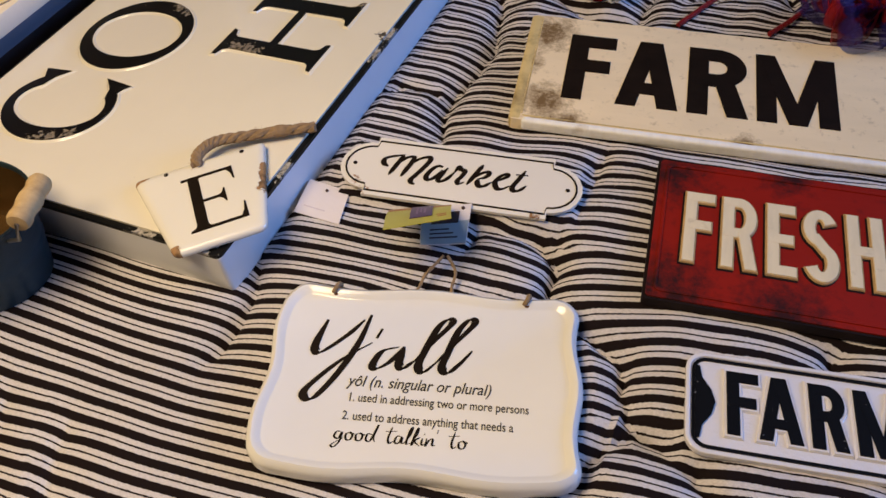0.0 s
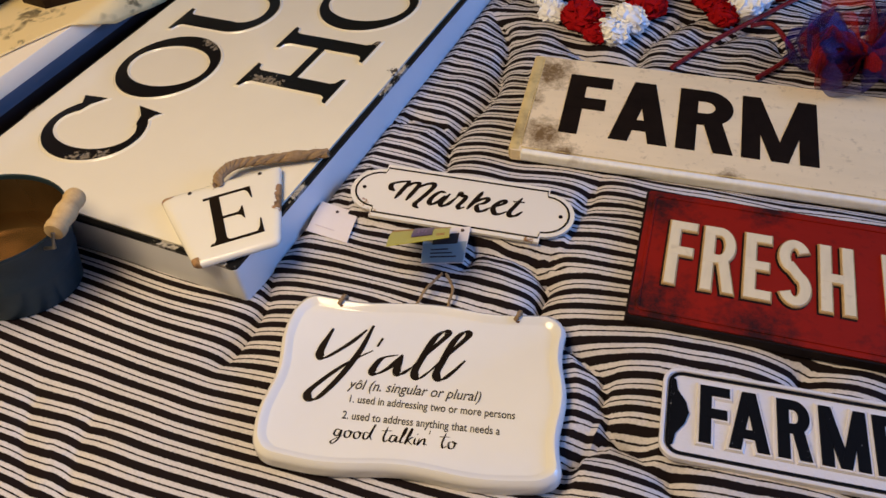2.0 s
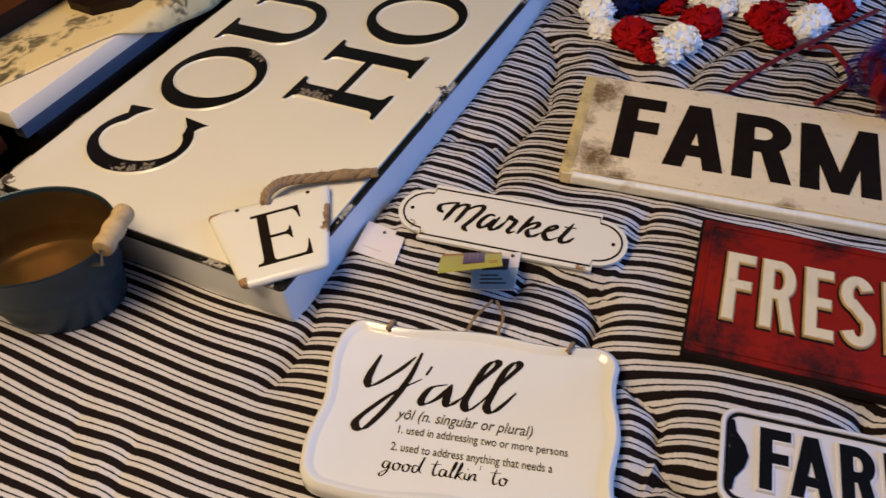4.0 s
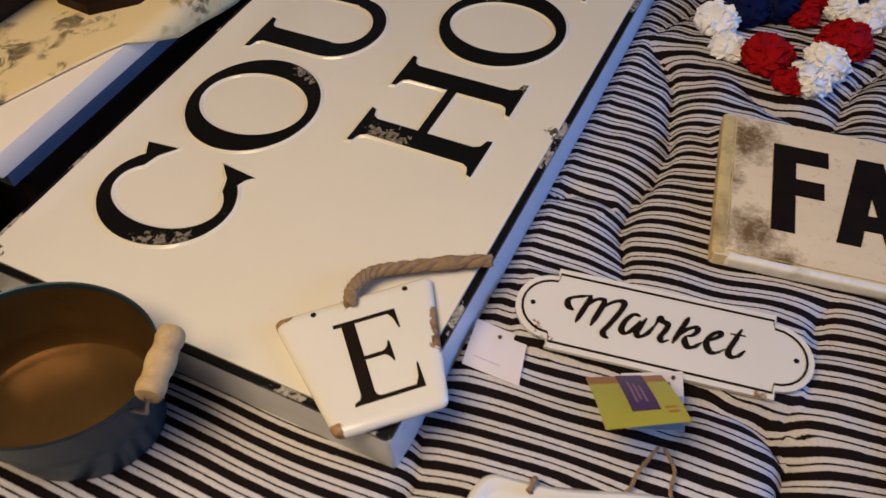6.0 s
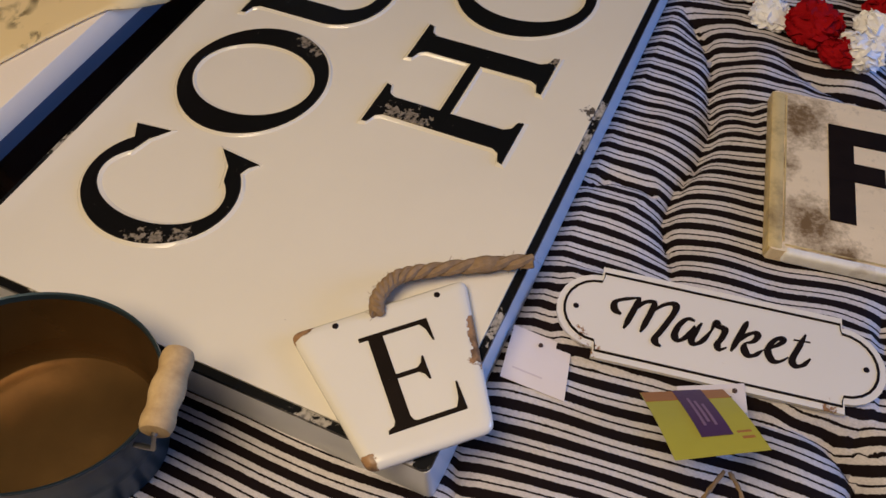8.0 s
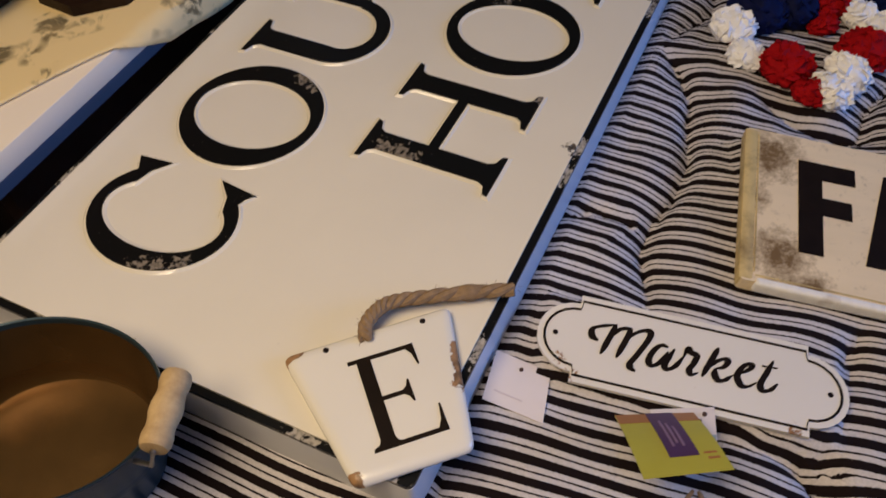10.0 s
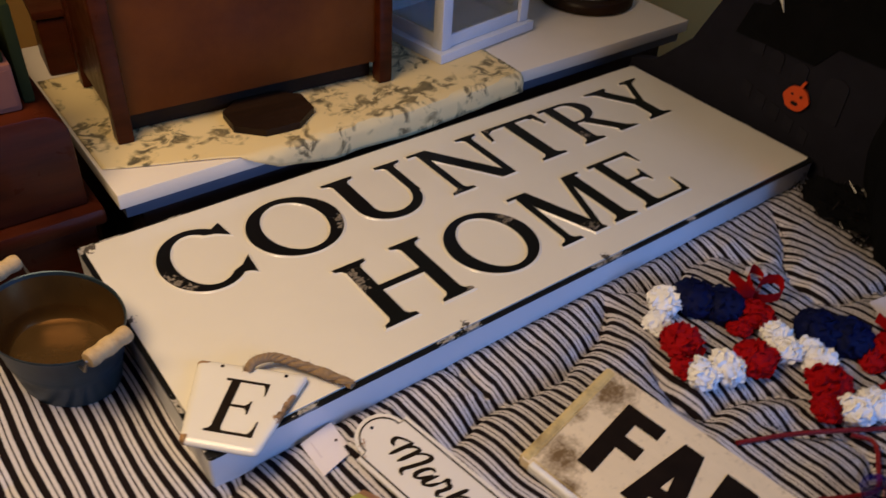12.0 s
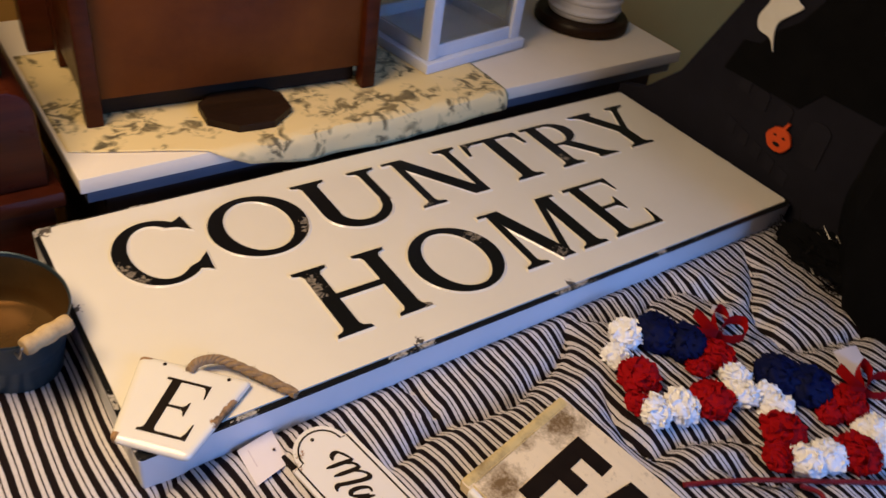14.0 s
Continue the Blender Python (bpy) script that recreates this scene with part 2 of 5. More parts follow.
M_LETTER = spotted("letter_enamel", (0.006, 0.006, 0.006), (0.26, 0.22, 0.17), 0.3, ((0.2283, 0.1383, 0.017), (0.2293, 0.1252, 0.017), (0.2283, 0.1139, 0.013), (0.0635, 0.237, 0.015), (0.0684, 0.2255, 0.016), (0.0752, 0.214, 0.015), (0.2732, 0.2341, 0.015), (0.2673, 0.2207, 0.016), (0.325, 0.048, 0.014), (0.4241, 0.2065, 0.013), (0.5471, 0.2995, 0.01), (0.6635, 0.2167, 0.017), (0.5174, 0.0552, 0.017), (0.4382, 0.1256, 0.02)), 170, 0.0, 0.2, 0.27, 0.68)
M_PRESSED = chipped("pressed_letter_black", (0.006, 0.006, 0.007), (0.34, 0.33, 0.34), 0.35, 0.31, 200, 0.0, 0.12)
M_INK = plain("black_print", (0.012, 0.007, 0.004), 0.5, 0.4, 60, spec=0.12)
M_GREYINK = plain("grey_print", (0.045, 0.04, 0.036), 0.5, 0.2, 60)
M_SIDE = chipped("white_side", (0.80, 0.80, 0.80), (0.10, 0.09, 0.08), 0.35, 0.27, 40, 0.1)
M_RUST = plain("rust", (0.23, 0.09, 0.025), 0.8, 0.4, 120)
M_FARM = grimy_end("weathered_cream", (0.87, 0.71, 0.46), (0.13, 0.066, 0.014))
# cream whitened by the light the lower edge catches; the brown patches are grime
M_LITEDGE = weathered("lit_edge_cream", (0.92, 0.90, 0.85), (0.30, 0.20, 0.10), 0.60, 26)
M_FARMGRIME = weathered("grimy_cream", (0.68, 0.52, 0.22), (0.10, 0.055, 0.02), 0.46, 30)
M_RED = grimy_end("worn_red_paint", (0.26, 0.011, 0.004), (0.012, 0.007, 0.007), ((0.012, 0.130, 0.045), (0.016, 0.012, 0.055), (0.10, 0.003, 0.05), (0.22, 0.0, 0.06), (0.10, 0.142, 0.030)), 0.42)
M_REDEDGE = plain("dark_worn_edge", (0.014, 0.008, 0.008), 0.6, 0.5, 60, spec=0.12)
M_IVORY = weathered("worn_ivory_paint", (0.78, 0.67, 0.46), (0.30, 0.20, 0.09), 0.6, 40)
# tan of the worn letter edges, with the shading of their round sides painted in
M_TAN = plain("worn_tan_shading", (0.50, 0.33, 0.16), 0.6, 0.4, 120, spec=0.15)
M_SILVER = plain("pressed_white_tin", (0.80, 0.77, 0.79), 0.16, 0.06, 40, 0.08, bumps=1.0, bscale=130, coat=0.9)
M_ROPE = plain("jute_rope", (0.30, 0.20, 0.11), 0.9, 0.35, 220, bumps=0.6, bscale=500)
M_BEIGEWOOD = wood("pale_turned_wood", (0.40, 0.27, 0.13), (0.60, 0.44, 0.23), 0.6, (6, 6, 1), 18)
M_PAIL = plain("blue_green_zinc", (0.034, 0.060, 0.078), 0.38, 0.45, 22, 0.45, 0.25, 60)
M_PAILIN = plain("aged_zinc_inside", (0.185, 0.105, 0.036), 0.27, 0.50, 16, 0.7, 0.5, 45)
M_WIRE = plain("steel_wire", (0.35, 0.33, 0.3), 0.35, 0.1, 50, 1.0)
M_FAINT = plain("faint_print", (0.60, 0.53, 0.56), 0.6, 0.05, 30)
M_CARD = plain("pale_card", (0.74, 0.68, 0.68), 0.6, 0.05, 30)
M_GREEN = plain("olive_card", (0.46, 0.43, 0.06), 0.4, 0.08, 30)
M_ORANGE = plain("russet_card", (0.38, 0.17, 0.06), 0.4, 0.08, 30)
M_PURPLE = plain("purple_card", (0.075, 0.035, 0.115), 0.4, 0.1, 30)
M_PURPLEINK = plain("mauve_print", (0.24, 0.16, 0.28), 0.5, 0.1, 30)
M_GREYCARD = plain("grey_card", (0.33, 0.40, 0.45), 0.5, 0.1, 30)
M_BOARD = plain("white_board_paint", (0.84, 0.745, 0.60), 0.4, 0.05, 12)
M_DARK = plain("dark_brown_paint", (0.085, 0.055, 0.050), 0.6, 0.4, 12, spec=0.1)
# white rail with the table top's shade and cool light put into the colour
M_RAIL = plain("shaded_rail_white", (0.13, 0.14, 0.17), 0.5, 0.1, 14)
M_MAHOG = wood("mahogany", (0.030, 0.006, 0.002), (0.085, 0.018, 0.005), 0.33, (1.0, 1.0, 7), 7)
M_CHEST = wood("dark_red_wood", (0.022, 0.004, 0.0015), (0.075, 0.014, 0.004), 0.33, (1.0, 1.0, 7), 7)
M_YELLOW = plain("yellow_cover", (0.50, 0.36, 0.05), 0.6, 0.15, 30)
M_WALNUT = wood("red_brown_wood", (0.080, 0.018, 0.003), (0.17, 0.046, 0.008), 0.38, (1.2, 6, 1.2), 5)
M_LANTERN = plain("white_lantern_paint", (0.72, 0.74, 0.78), 0.45, 0.06, 20)
M_CAN = plain("white_can_enamel", (0.66, 0.65, 0.68), 0.25, 0.06, 15, coat=0.4)
M_BASE = wood("dark_round_base", (0.012, 0.006, 0.003), (0.030, 0.014, 0.006), 0.45)
M_CLOTHBLACK = plain("black_felt", (0.004, 0.004, 0.0045), 0.95, 0.4, 30, bumps=0.5, bscale=600, spec=0.08)
M_FELTWHITE = plain("white_felt", (0.72, 0.70, 0.64), 0.9, 0.06, 60, bumps=0.4, bscale=500)
M_FELTORANGE = plain("orange_felt", (0.62, 0.075, 0.012), 0.9, 0.1, 60, bumps=0.4, bscale=500)
M_PETALRED = plain("red_petal", (0.36, 0.004, 0.006), 0.8, 0.2, 60, spec=0.1)
M_PETALWHITE = plain("white_petal", (0.95, 0.94, 0.92), 0.8, 0.03, 60, spec=0.15)
M_PETALBLUE = plain("navy_petal", (0.003, 0.006, 0.045), 0.7, 0.3, 60, spec=0.12)
M_GLITTER = plain("red_glitter", (0.25, 0.012, 0.012), 0.35, 0.5, 700, 0.2, 0.9, 900)
M_SLATE = plain("charcoal_board", (0.013, 0.0125, 0.019), 0.9, 0.2, 25, spec=0.1)
M_TOMB = plain("slate_grey_paint", (0.0155, 0.0148, 0.0215), 0.9, 0.2, 25, spec=0.1)
M_TINSEL = plain("black_tinsel", (0.012, 0.011, 0.012), 0.25, 0.4, 60)
M_BOOKGREEN = plain("dark_green_cloth", (0.016, 0.022, 0.006), 0.8, 0.2, 30, spec=0.1)
M_BOOKPINK = plain("faded_rose_paper", (0.20, 0.075, 0.05), 0.8, 0.15, 30)
M_TULLE = plain("blue_tulle", (0.030, 0.022, 0.19), 0.6, 0.4, 80)
M_TULLERED = plain("red_tulle", (0.42, 0.012, 0.012), 0.6, 0.4, 80)
for net in (M_TULLE, M_TULLERED):
    net.node_tree.nodes["Principled BSDF"].inputs["Alpha"].default_value = 0.62
M_WALL = plain("khaki_wall_paint", (0.62, 0.33, 0.08), 0.85, 0.06, 6, spec=0.15)
M_CEIL = plain("ceiling_paint", (0.74, 0.72, 0.68), 0.9, 0.04, 6)
M_FLOOR = wood("brown_floor", (0.05, 0.02, 0.01), (0.12, 0.05, 0.02), 0.4, (1, 9, 1), 4)
M_MATTRESS = plain("mattress_cloth", (0.55, 0.53, 0.5), 0.9, 0.05, 12)

# ---- mesh helpers ----


def part(name, bm, material, parent=None, label="", smooth=True, bevel=0.0, segments=2):
    """Links a bmesh as one mesh object, under a thing or a part."""
    me = bpy.data.meshes.new(name)
    if bevel:
        sharp = [e for e in bm.edges if len(e.link_faces) == 2 and e.calc_face_angle(0) > 0.6]
        bmesh.ops.bevel(bm, geom=sharp, offset=bevel, segments=segments, profile=0.6, affect="EDGES", clamp_overlap=True)
    bm.normal_update()
    bm.to_mesh(me)
    bm.free()
    me.materials.append(material)
    if smooth:
        me.shade_smooth()
        if smooth is True:
            me.set_sharp_from_angle(angle=0.7)
    ob = new(name, me)
    if parent:
        ob.parent = parent
    if label:
        tagged(ob, label)
    return ob


def thing(name, m, label, category, group="", kind=""):
    ob = new(name)
    ob.empty_display_size = 0.05
    ob.matrix_world = m
    return tagged(ob, label, category, group, kind)


def box(bm, lo, hi, m=None):
    c = [(lo[i] + hi[i]) / 2 for i in range(3)]
    s = [hi[i] - lo[i] for i in range(3)]
    mm = Matrix.Translation(c) @ Matrix.Diagonal((*s, 1))
    bmesh.ops.create_cube(bm, size=1, matrix=(m @ mm) if m else mm)
    return bm


def boxed(lo, hi, m=None):
    return box(bmesh.new(), lo, hi, m)


def lathe(bm, profile, steps=40, m=None):
    """Turns a profile of (radius, height) round the z axis."""
    rings = []
    for r, z in profile:
        ring = []
        for i in range(steps):
            a = 2 * math.pi * i / steps
            v = Vector((r * math.cos(a), r * math.sin(a), z))
            ring.append(bm.verts.new(m @ v if m else v))
        rings.append(ring)
    for a, b in zip(rings, rings[1:]):
        for i in range(steps):
            j = (i + 1) % steps
            bm.faces.new((a[i], a[j], b[j], b[i]))
    for ring, flip in ((rings[0], True), (rings[-1], False)):
        bm.faces.new(ring[::-1] if flip else ring)
    return bm


def slab(bm, outline, z0, z1, m=None):
    """A flat plate from an outline, counter-clockwise."""
    lo = [bm.verts.new((m @ Vector((x, y, z0))) if m else (x, y, z0)) for x, y in outline]
    hi = [bm.verts.new((m @ Vector((x, y, z1))) if m else (x, y, z1)) for x, y in outline]
    n = len(outline)
    bm.faces.new(lo[::-1])
    bm.faces.new(hi)
    for i in range(n):
        j = (i + 1) % n
        bm.faces.new((lo[i], lo[j], hi[j], hi[i]))
    return bm


def band(bm, left, right, z0, z1, grow=0.0, slope=0.0, closed=False):
    """A raised strip between two edges, that widens by slope towards its foot."""
    n = len(left)
    tops, feet = ([], []), ([], [])
    for i in range(n):
        l, r = Vector(left[i]), Vector(right[i])
        across = (r - l)
        across = across.normalized() if across.length > 1e-9 else Vector((1, 0))
        p, q = ((i - 1) % n, (i + 1) % n) if closed else (max(i - 1, 0), min(i + 1, n - 1))
        along = ((Vector(left[q]) + Vector(right[q])) - (Vector(left[p]) + Vector(right[p])))
        along = along.normalized() if along.length > 1e-9 else Vector((0, 1))
        end = 0 if closed else (-1 if i == 0 else (1 if i == n - 1 else 0))
        for dst, g, z in ((tops, grow, z1), (feet, grow + slope, z0)):
            a = l - across * g + along * g * end
            b = r + across * g + along * g * end
            dst[0].append(bm.verts.new((a.x, a.y, z)))
            dst[1].append(bm.verts.new((b.x, b.y, z)))
    last = n if closed else n - 1
    for i in range(last):
        j = (i + 1) % n
        bm.faces.new((tops[0][i], tops[1][i], tops[1][j], tops[0][j]))
        bm.faces.new((tops[0][j], feet[0][j], feet[0][i], tops[0][i]))
        bm.faces.new((tops[1][i], feet[1][i], feet[1][j], tops[1][j]))
    if not closed:
        bm.faces.new((tops[0][0], feet[0][0], feet[1][0], tops[1][0]))
        bm.faces.new((tops[1][-1], feet[1][-1], feet[0][-1], tops[0][-1]))


def spline(pts, steps=8):
    """A smooth line through the points."""
    pts = [Vector(p) for p in pts]
    if len(pts) < 3:
        return pts
    ext = [pts[0] * 2 - pts[1], *pts, pts[-1] * 2 - pts[-2]]
    out = []
    for a, b, c, d in zip(ext, ext[1:], ext[2:], ext[3:]):
        for k in range(steps):
            t = k / steps
            out.append(0.5 * (2 * b + (c - a) * t + (2 * a - 5 * b + 4 * c - d) * t * t + (3 * b - 3 * c + d - a) * t ** 3))
    out.append(pts[-1])
    return out


def tube(bm, pts, radius, sides=8, twist=0.0, lump=0.0):
    """A round cord along the points; radius may be a function of the share of its length."""
    pts = [Vector(p) for p in pts]
    up = Vector((0, 0, 1))
    rings = []
    n = len(pts)
    for i, p in enumerate(pts):
        d = (pts[min(i + 1, n - 1)] - pts[max(i - 1, 0)]).normalized()
        s = d.cross(up)
        s = s.normalized() if s.length > 1e-4 else Vector((1, 0, 0))
        u = s.cross(d)
        r = radius(i / (n - 1)) if callable(radius) else radius
        ring = []
        for k in range(sides):
            a = 2 * math.pi * k / sides + twist * i
            rr = r * (1 + lump * math.cos(2 * (a - twist * i * 2.2)))
            ring.append(bm.verts.new(p + s * rr * math.cos(a) + u * rr * math.sin(a)))
        rings.append(ring)
    for a, b in zip(rings, rings[1:]):
        for k in range(sides):
            j = (k + 1) % sides
            bm.faces.new((a[k], a[j], b[j], b[k]))
    bm.faces.new(rings[0][::-1])
    bm.faces.new(rings[-1])
    return bm


def twisted(bm, pts, radius, turns, strands=3, sides=7):
    """A laid rope: strands that wind round the line through the points."""
    pts = [Vector(p) for p in pts]
    n = len(pts)
    up = Vector((0, 0, 1))
    for k in range(strands):
        line = []
        for i, p in enumerate(pts):
            d = (pts[min(i + 1, n - 1)] - pts[max(i - 1, 0)]).normalized()
            s = d.cross(up).normalized()
            u = s.cross(d)
            a = 2 * math.pi * (k / strands + turns * i / (n - 1))
            line.append(p + (s * math.cos(a) + u * math.sin(a) * 0.8) * radius * 0.48)
        tube(bm, line, lambda f, k=k: radius * (0.56 + 0.07 * math.sin(40 * f + 2 * k)), sides)
    return bm


def hairs(bm, pts, radius, count, rng):
    """Loose fibres that stand off a rope."""
    for _ in range(count):
        p = Vector(rng.choice(pts))
        q = Vector((rng.uniform(-1, 1), rng.uniform(-1, 1), rng.uniform(-0.3, 1))).normalized()
        a, b = p + q * radius * 0.7, p + q * radius * rng.uniform(1.05, 1.5) + Vector((rng.uniform(-1, 1), rng.uniform(-1, 1), 0)) * radius * 0.6
        o = q.cross(Vector((0.3, 0.5, 0.8))).normalized() * 0.00016
        bm.faces.new([bm.verts.new(v) for v in (a - o, a + o, b + o, b - o)])


# ---- lettering: every glyph is a set of strips in a box one unit high ----


def upright(x0, x1, y0, y1, w, foot=0.0, head=0.0, h=0.035, steps=2):
    """A stem from (x0, y0) to (x1, y1), cut level, with bracketed serifs at its ends."""
    rows = []
    ys = [(y0, foot), (y0 + h, foot * 0.92), (y0 + h * 1.7, foot * 0.25), (y0 + h * 3, 0)] if foot else [(y0, 0)]
    ye = [(y1 - h * 3, 0), (y1 - h * 1.7, head * 0.25), (y1 - h, head * 0.92), (y1, head)] if head else [(y1, 0)]
    for y, e in ys + ye:
        x = x0 + (x1 - x0) * (y - y0) / (y1 - y0)
        rows.append(((x - w / 2 - e, y), (x + w / 2 + e, y)))
    return [r[0] for r in rows], [r[1] for r in rows]


def bar(x0, x1, y, w, up=0.0, down=0.0):
    """A level bar with a flared right end."""
    h = w / 2
    xs = [(x0, 0, 0), (x1 - 0.10, 0, 0), (x1 - 0.05, up * 0.35, down * 0.35), (x1 - 0.02, up, down), (x1, up, down)] if up or down else [(x0, 0, 0), (x1, 0, 0)]
    return [(x, y + h + u) for x, u, d in xs], [(x, y - h - d) for x, u, d in xs]


def arc(cx, cy, rx, ry, thick, thin, a0, a1, n=28):
    """Part of a ring that is thick at its sides and thin above and below."""
    out, inn = [], []
    for i in range(n + 1):
        a = math.radians(a0 + (a1 - a0) * i / n)
        c, s = math.cos(a), math.sin(a)
        out.append((cx + rx * c, cy + ry * s))
        inn.append((cx + (rx - thick) * c, cy + (ry - thin) * s))
    return out, inn


S, T = 0.165, 0.072


def serif_glyph(ch):
    if ch == "C":
        return 0.93, [arc(0.48, 0.5, 0.48, 0.52, S, T, 52, 308, 40), ([(0.674, 0.853), (0.80, 0.82), (0.925, 0.725)], [(0.7755, 0.91), (0.83, 0.940), (0.895, 0.975)]),
                      ([(0.674, 0.147), (0.80, 0.19), (0.925, 0.31)], [(0.7755, 0.09), (0.84, 0.07), (0.893, 0.02)])]
    if ch == "O":
        return 1.0, [arc(0.5, 0.5, 0.5, 0.52, S, T, 0, 360, 56)]
    if ch == "U":
        return 0.98, [upright(0.19, 0.19, 0.33, 1, S, 0, 0.10), upright(0.81, 0.81, 0.33, 1, T * 1.3, 0, 0.11),
                      (lambda o: (o[0], o[1]))(arc_blend(0.475, 0.36, 0.3675, 0.38, S, T * 1.3, T * 1.5))]
    if ch == "N":
        return 1.02, [upright(0.16, 0.16, 0, 1, T * 1.2, 0.11, 0.0), upright(0.86, 0.86, 0, 1, T * 1.2, 0, 0.11),
                      upright(0.17, 0.80, 1, 0, S * 1.15), bar(0.0, 0.2, 0.982, 0.036)]
    if ch == "T":
        return 0.94, [upright(0.47, 0.47, 0, 0.98, S, 0.11, 0.0), bar(0.06, 0.88, 0.975, 0.05),
                      ([(0.02, 0.72), (0.03, 0.86), (0.05, 1.0)], [(0.055, 0.72), (0.10, 0.90), (0.22, 0.96)]),
                      ([(0.885, 0.72), (0.84, 0.90), (0.72, 0.96)], [(0.92, 0.72), (0.91, 0.86), (0.89, 1.0)])]
    if ch == "R":
        return 1.0, [upright(0.20, 0.20, 0, 1, S, 0.10, 0.0), bar(0.02, 0.44, 0.98, 0.042), bar(0.2, 0.46, 0.49, 0.042),
                     arc(0.42, 0.735, 0.34, 0.266, S, 0.042, -90, 90, 20), upright(0.86, 0.46, 0, 0.50, S * 1.05, 0.07, 0)]
    if ch == "Y":
        return 0.98, [upright(0.49, 0.49, 0, 0.46, S, 0.11, 0.0), upright(0.50, 0.17, 0.40, 1, S, 0, 0.10), upright(0.52, 0.80, 0.40, 1, T * 1.2, 0, 0.11)]
    if ch == "H":
        return 1.06, [upright(0.20, 0.20, 0, 1, S, 0.10, 0.10), upright(0.86, 0.86, 0, 1, S, 0.10, 0.10), bar(0.2, 0.86, 0.52, T)]
    if ch == "M":
        return 1.22, [upright(0.16, 0.20, 0, 1, T * 1.2, 0.11, 0.0), upright(0.24, 0.60, 1, 0, S * 1.1), upright(0.60, 0.96, 0, 1, T * 1.2),
                      upright(1.02, 1.02, 0, 1, S, 0.10, 0.0), bar(0.04, 0.25, 0.982, 0.036), bar(0.98, 1.18, 0.982, 0.036)]
    if ch == "E":
        return 0.90, [upright(0.20, 0.20, 0, 1, S, 0.10, 0.0), bar(0.02, 0.80, 0.978, 0.044, 0.0, 0.20), bar(0.2, 0.62, 0.51, 0.044, 0.10, 0.10),
                      bar(0.2, 0.86, 0.022, 0.044, 0.24, 0.0)]
    return 0.4, []


def arc_blend(cx, cy, rx, ry, left, right, foot, n=24):
    """The bowl of a U: thick on its left, thin on its right."""
    out, inn = [], []
    for i in range(n + 1):
        a = math.radians(180 + 180 * i / n)
        c, s = math.cos(a), math.sin(a)
        side = left + (right - left) * (i / n) ** 0.8
        t = side * abs(c) ** 1.5 + foot * (1 - abs(c) ** 1.5)
        out.append((cx + rx * c, cy + ry * s))
        inn.append((cx + (rx - t) * c, cy + (ry - t) * s))
    return out, inn


def block_glyph(ch, w, v, h):
    """A sans capital w wide, with stems v and bars h broad."""
    if ch == "F":
        return [upright(v / 2, v / 2, 0, 1, v), bar(0, w, 1 - h / 2, h), bar(0, w * 0.92, 0.52, h)]
    if ch == "E":
        return [upright(v / 2, v / 2, 0, 1, v), bar(0, w, 1 - h / 2, h), bar(0, w * 0.92, 0.5, h), bar(0, w, h / 2, h)]
    if ch == "H":
        return [upright(v / 2, v / 2, 0, 1, v), upright(w - v / 2, w - v / 2, 0, 1, v), bar(0, w, 0.5, h)]
    if ch == "A":
        return [upright(v / 2, w / 2 - v * 0.08, 0, 1, v), upright(w - v / 2, w / 2 + v * 0.08, 0, 1, v), bar(w * 0.22, w * 0.78, 0.27, h * 0.9)]
    if ch == "M":
        return [upright(v / 2, v / 2, 0, 1, v), upright(w - v / 2, w - v / 2, 0, 1, v), upright(v * 0.55, w / 2, 1, 0, v * 0.9), upright(w - v * 0.55, w / 2, 1, 0, v * 0.9)]
    if ch == "R":
        return [upright(v / 2, v / 2, 0, 1, v), bar(0, w * 0.55, 1 - h / 2, h), bar(0, w * 0.55, 0.42 + h / 2, h),
                arc(w * 0.5, 0.71, w * 0.5, 0.29, v * 0.95, h, -90, 90, 16), upright(w - v * 0.45, w * 0.62, 0, 0.5, v)]
    if ch == "S":
        a = arc(w / 2, 0.735, w / 2, 0.265, v, h, 20, 250, 18)
        b = arc(w / 2, 0.265, w / 2, 0.265, v, h, 200, 430, 18)
        return [a, b, ([(w * 0.12, 0.60), (w * 0.55, 0.36)], [(w * 0.45, 0.66), (w * 0.88, 0.42)])]
    return []


def strips(pieces, sx, sy, z0, z1, grow=0.0, slope=0.0, ox=0.0, oy=0.0, bm=None):
    """The strips as raised pieces; each lies a hair above the one before."""
    bm = bm or bmesh.new()
    for i, (l, r) in enumerate(pieces):
        L = [(ox + x * sx, oy + y * sy) for x, y in l]
        R = [(ox + x * sx, oy + y * sy) for x, y in r]
        ring = len(L) > 4 and (Vector(L[0]) - Vector(L[-1])).length < 1e-6
        band(bm, L[:-1] if ring else L, R[:-1] if ring else R, z0, z1 + i * 0.00006, grow, slope, ring)
    bmesh.ops.recalc_face_normals(bm, faces=bm.faces)
    return bm


def pen(points, width, angle=40.0, thin=0.28, steps=7):
    """A stroke of a broad pen along a smooth line."""
    line = spline([(x, y, 0) for x, y in points], steps)
    nib = math.radians(angle)
    l, r = [], []
    n = len(line)
    for i, p in enumerate(line):
        d = line[min(i + 1, n - 1)] - line[max(i - 1, 0)]
        a = math.atan2(d.y, d.x)
        w = width * (thin + (1 - thin) * abs(math.sin(a - nib)) ** 1.2)
        taper = min(1.0, 0.35 + 4 * min(i, n - 1 - i) / n)
        o = Vector((-math.sin(a), math.cos(a))) * w * taper / 2
        l.append((p.x + o.x, p.y + o.y))
        r.append((p.x - o.x, p.y - o.y))
    return l, r

# ---- the room ----
BED = 0.60


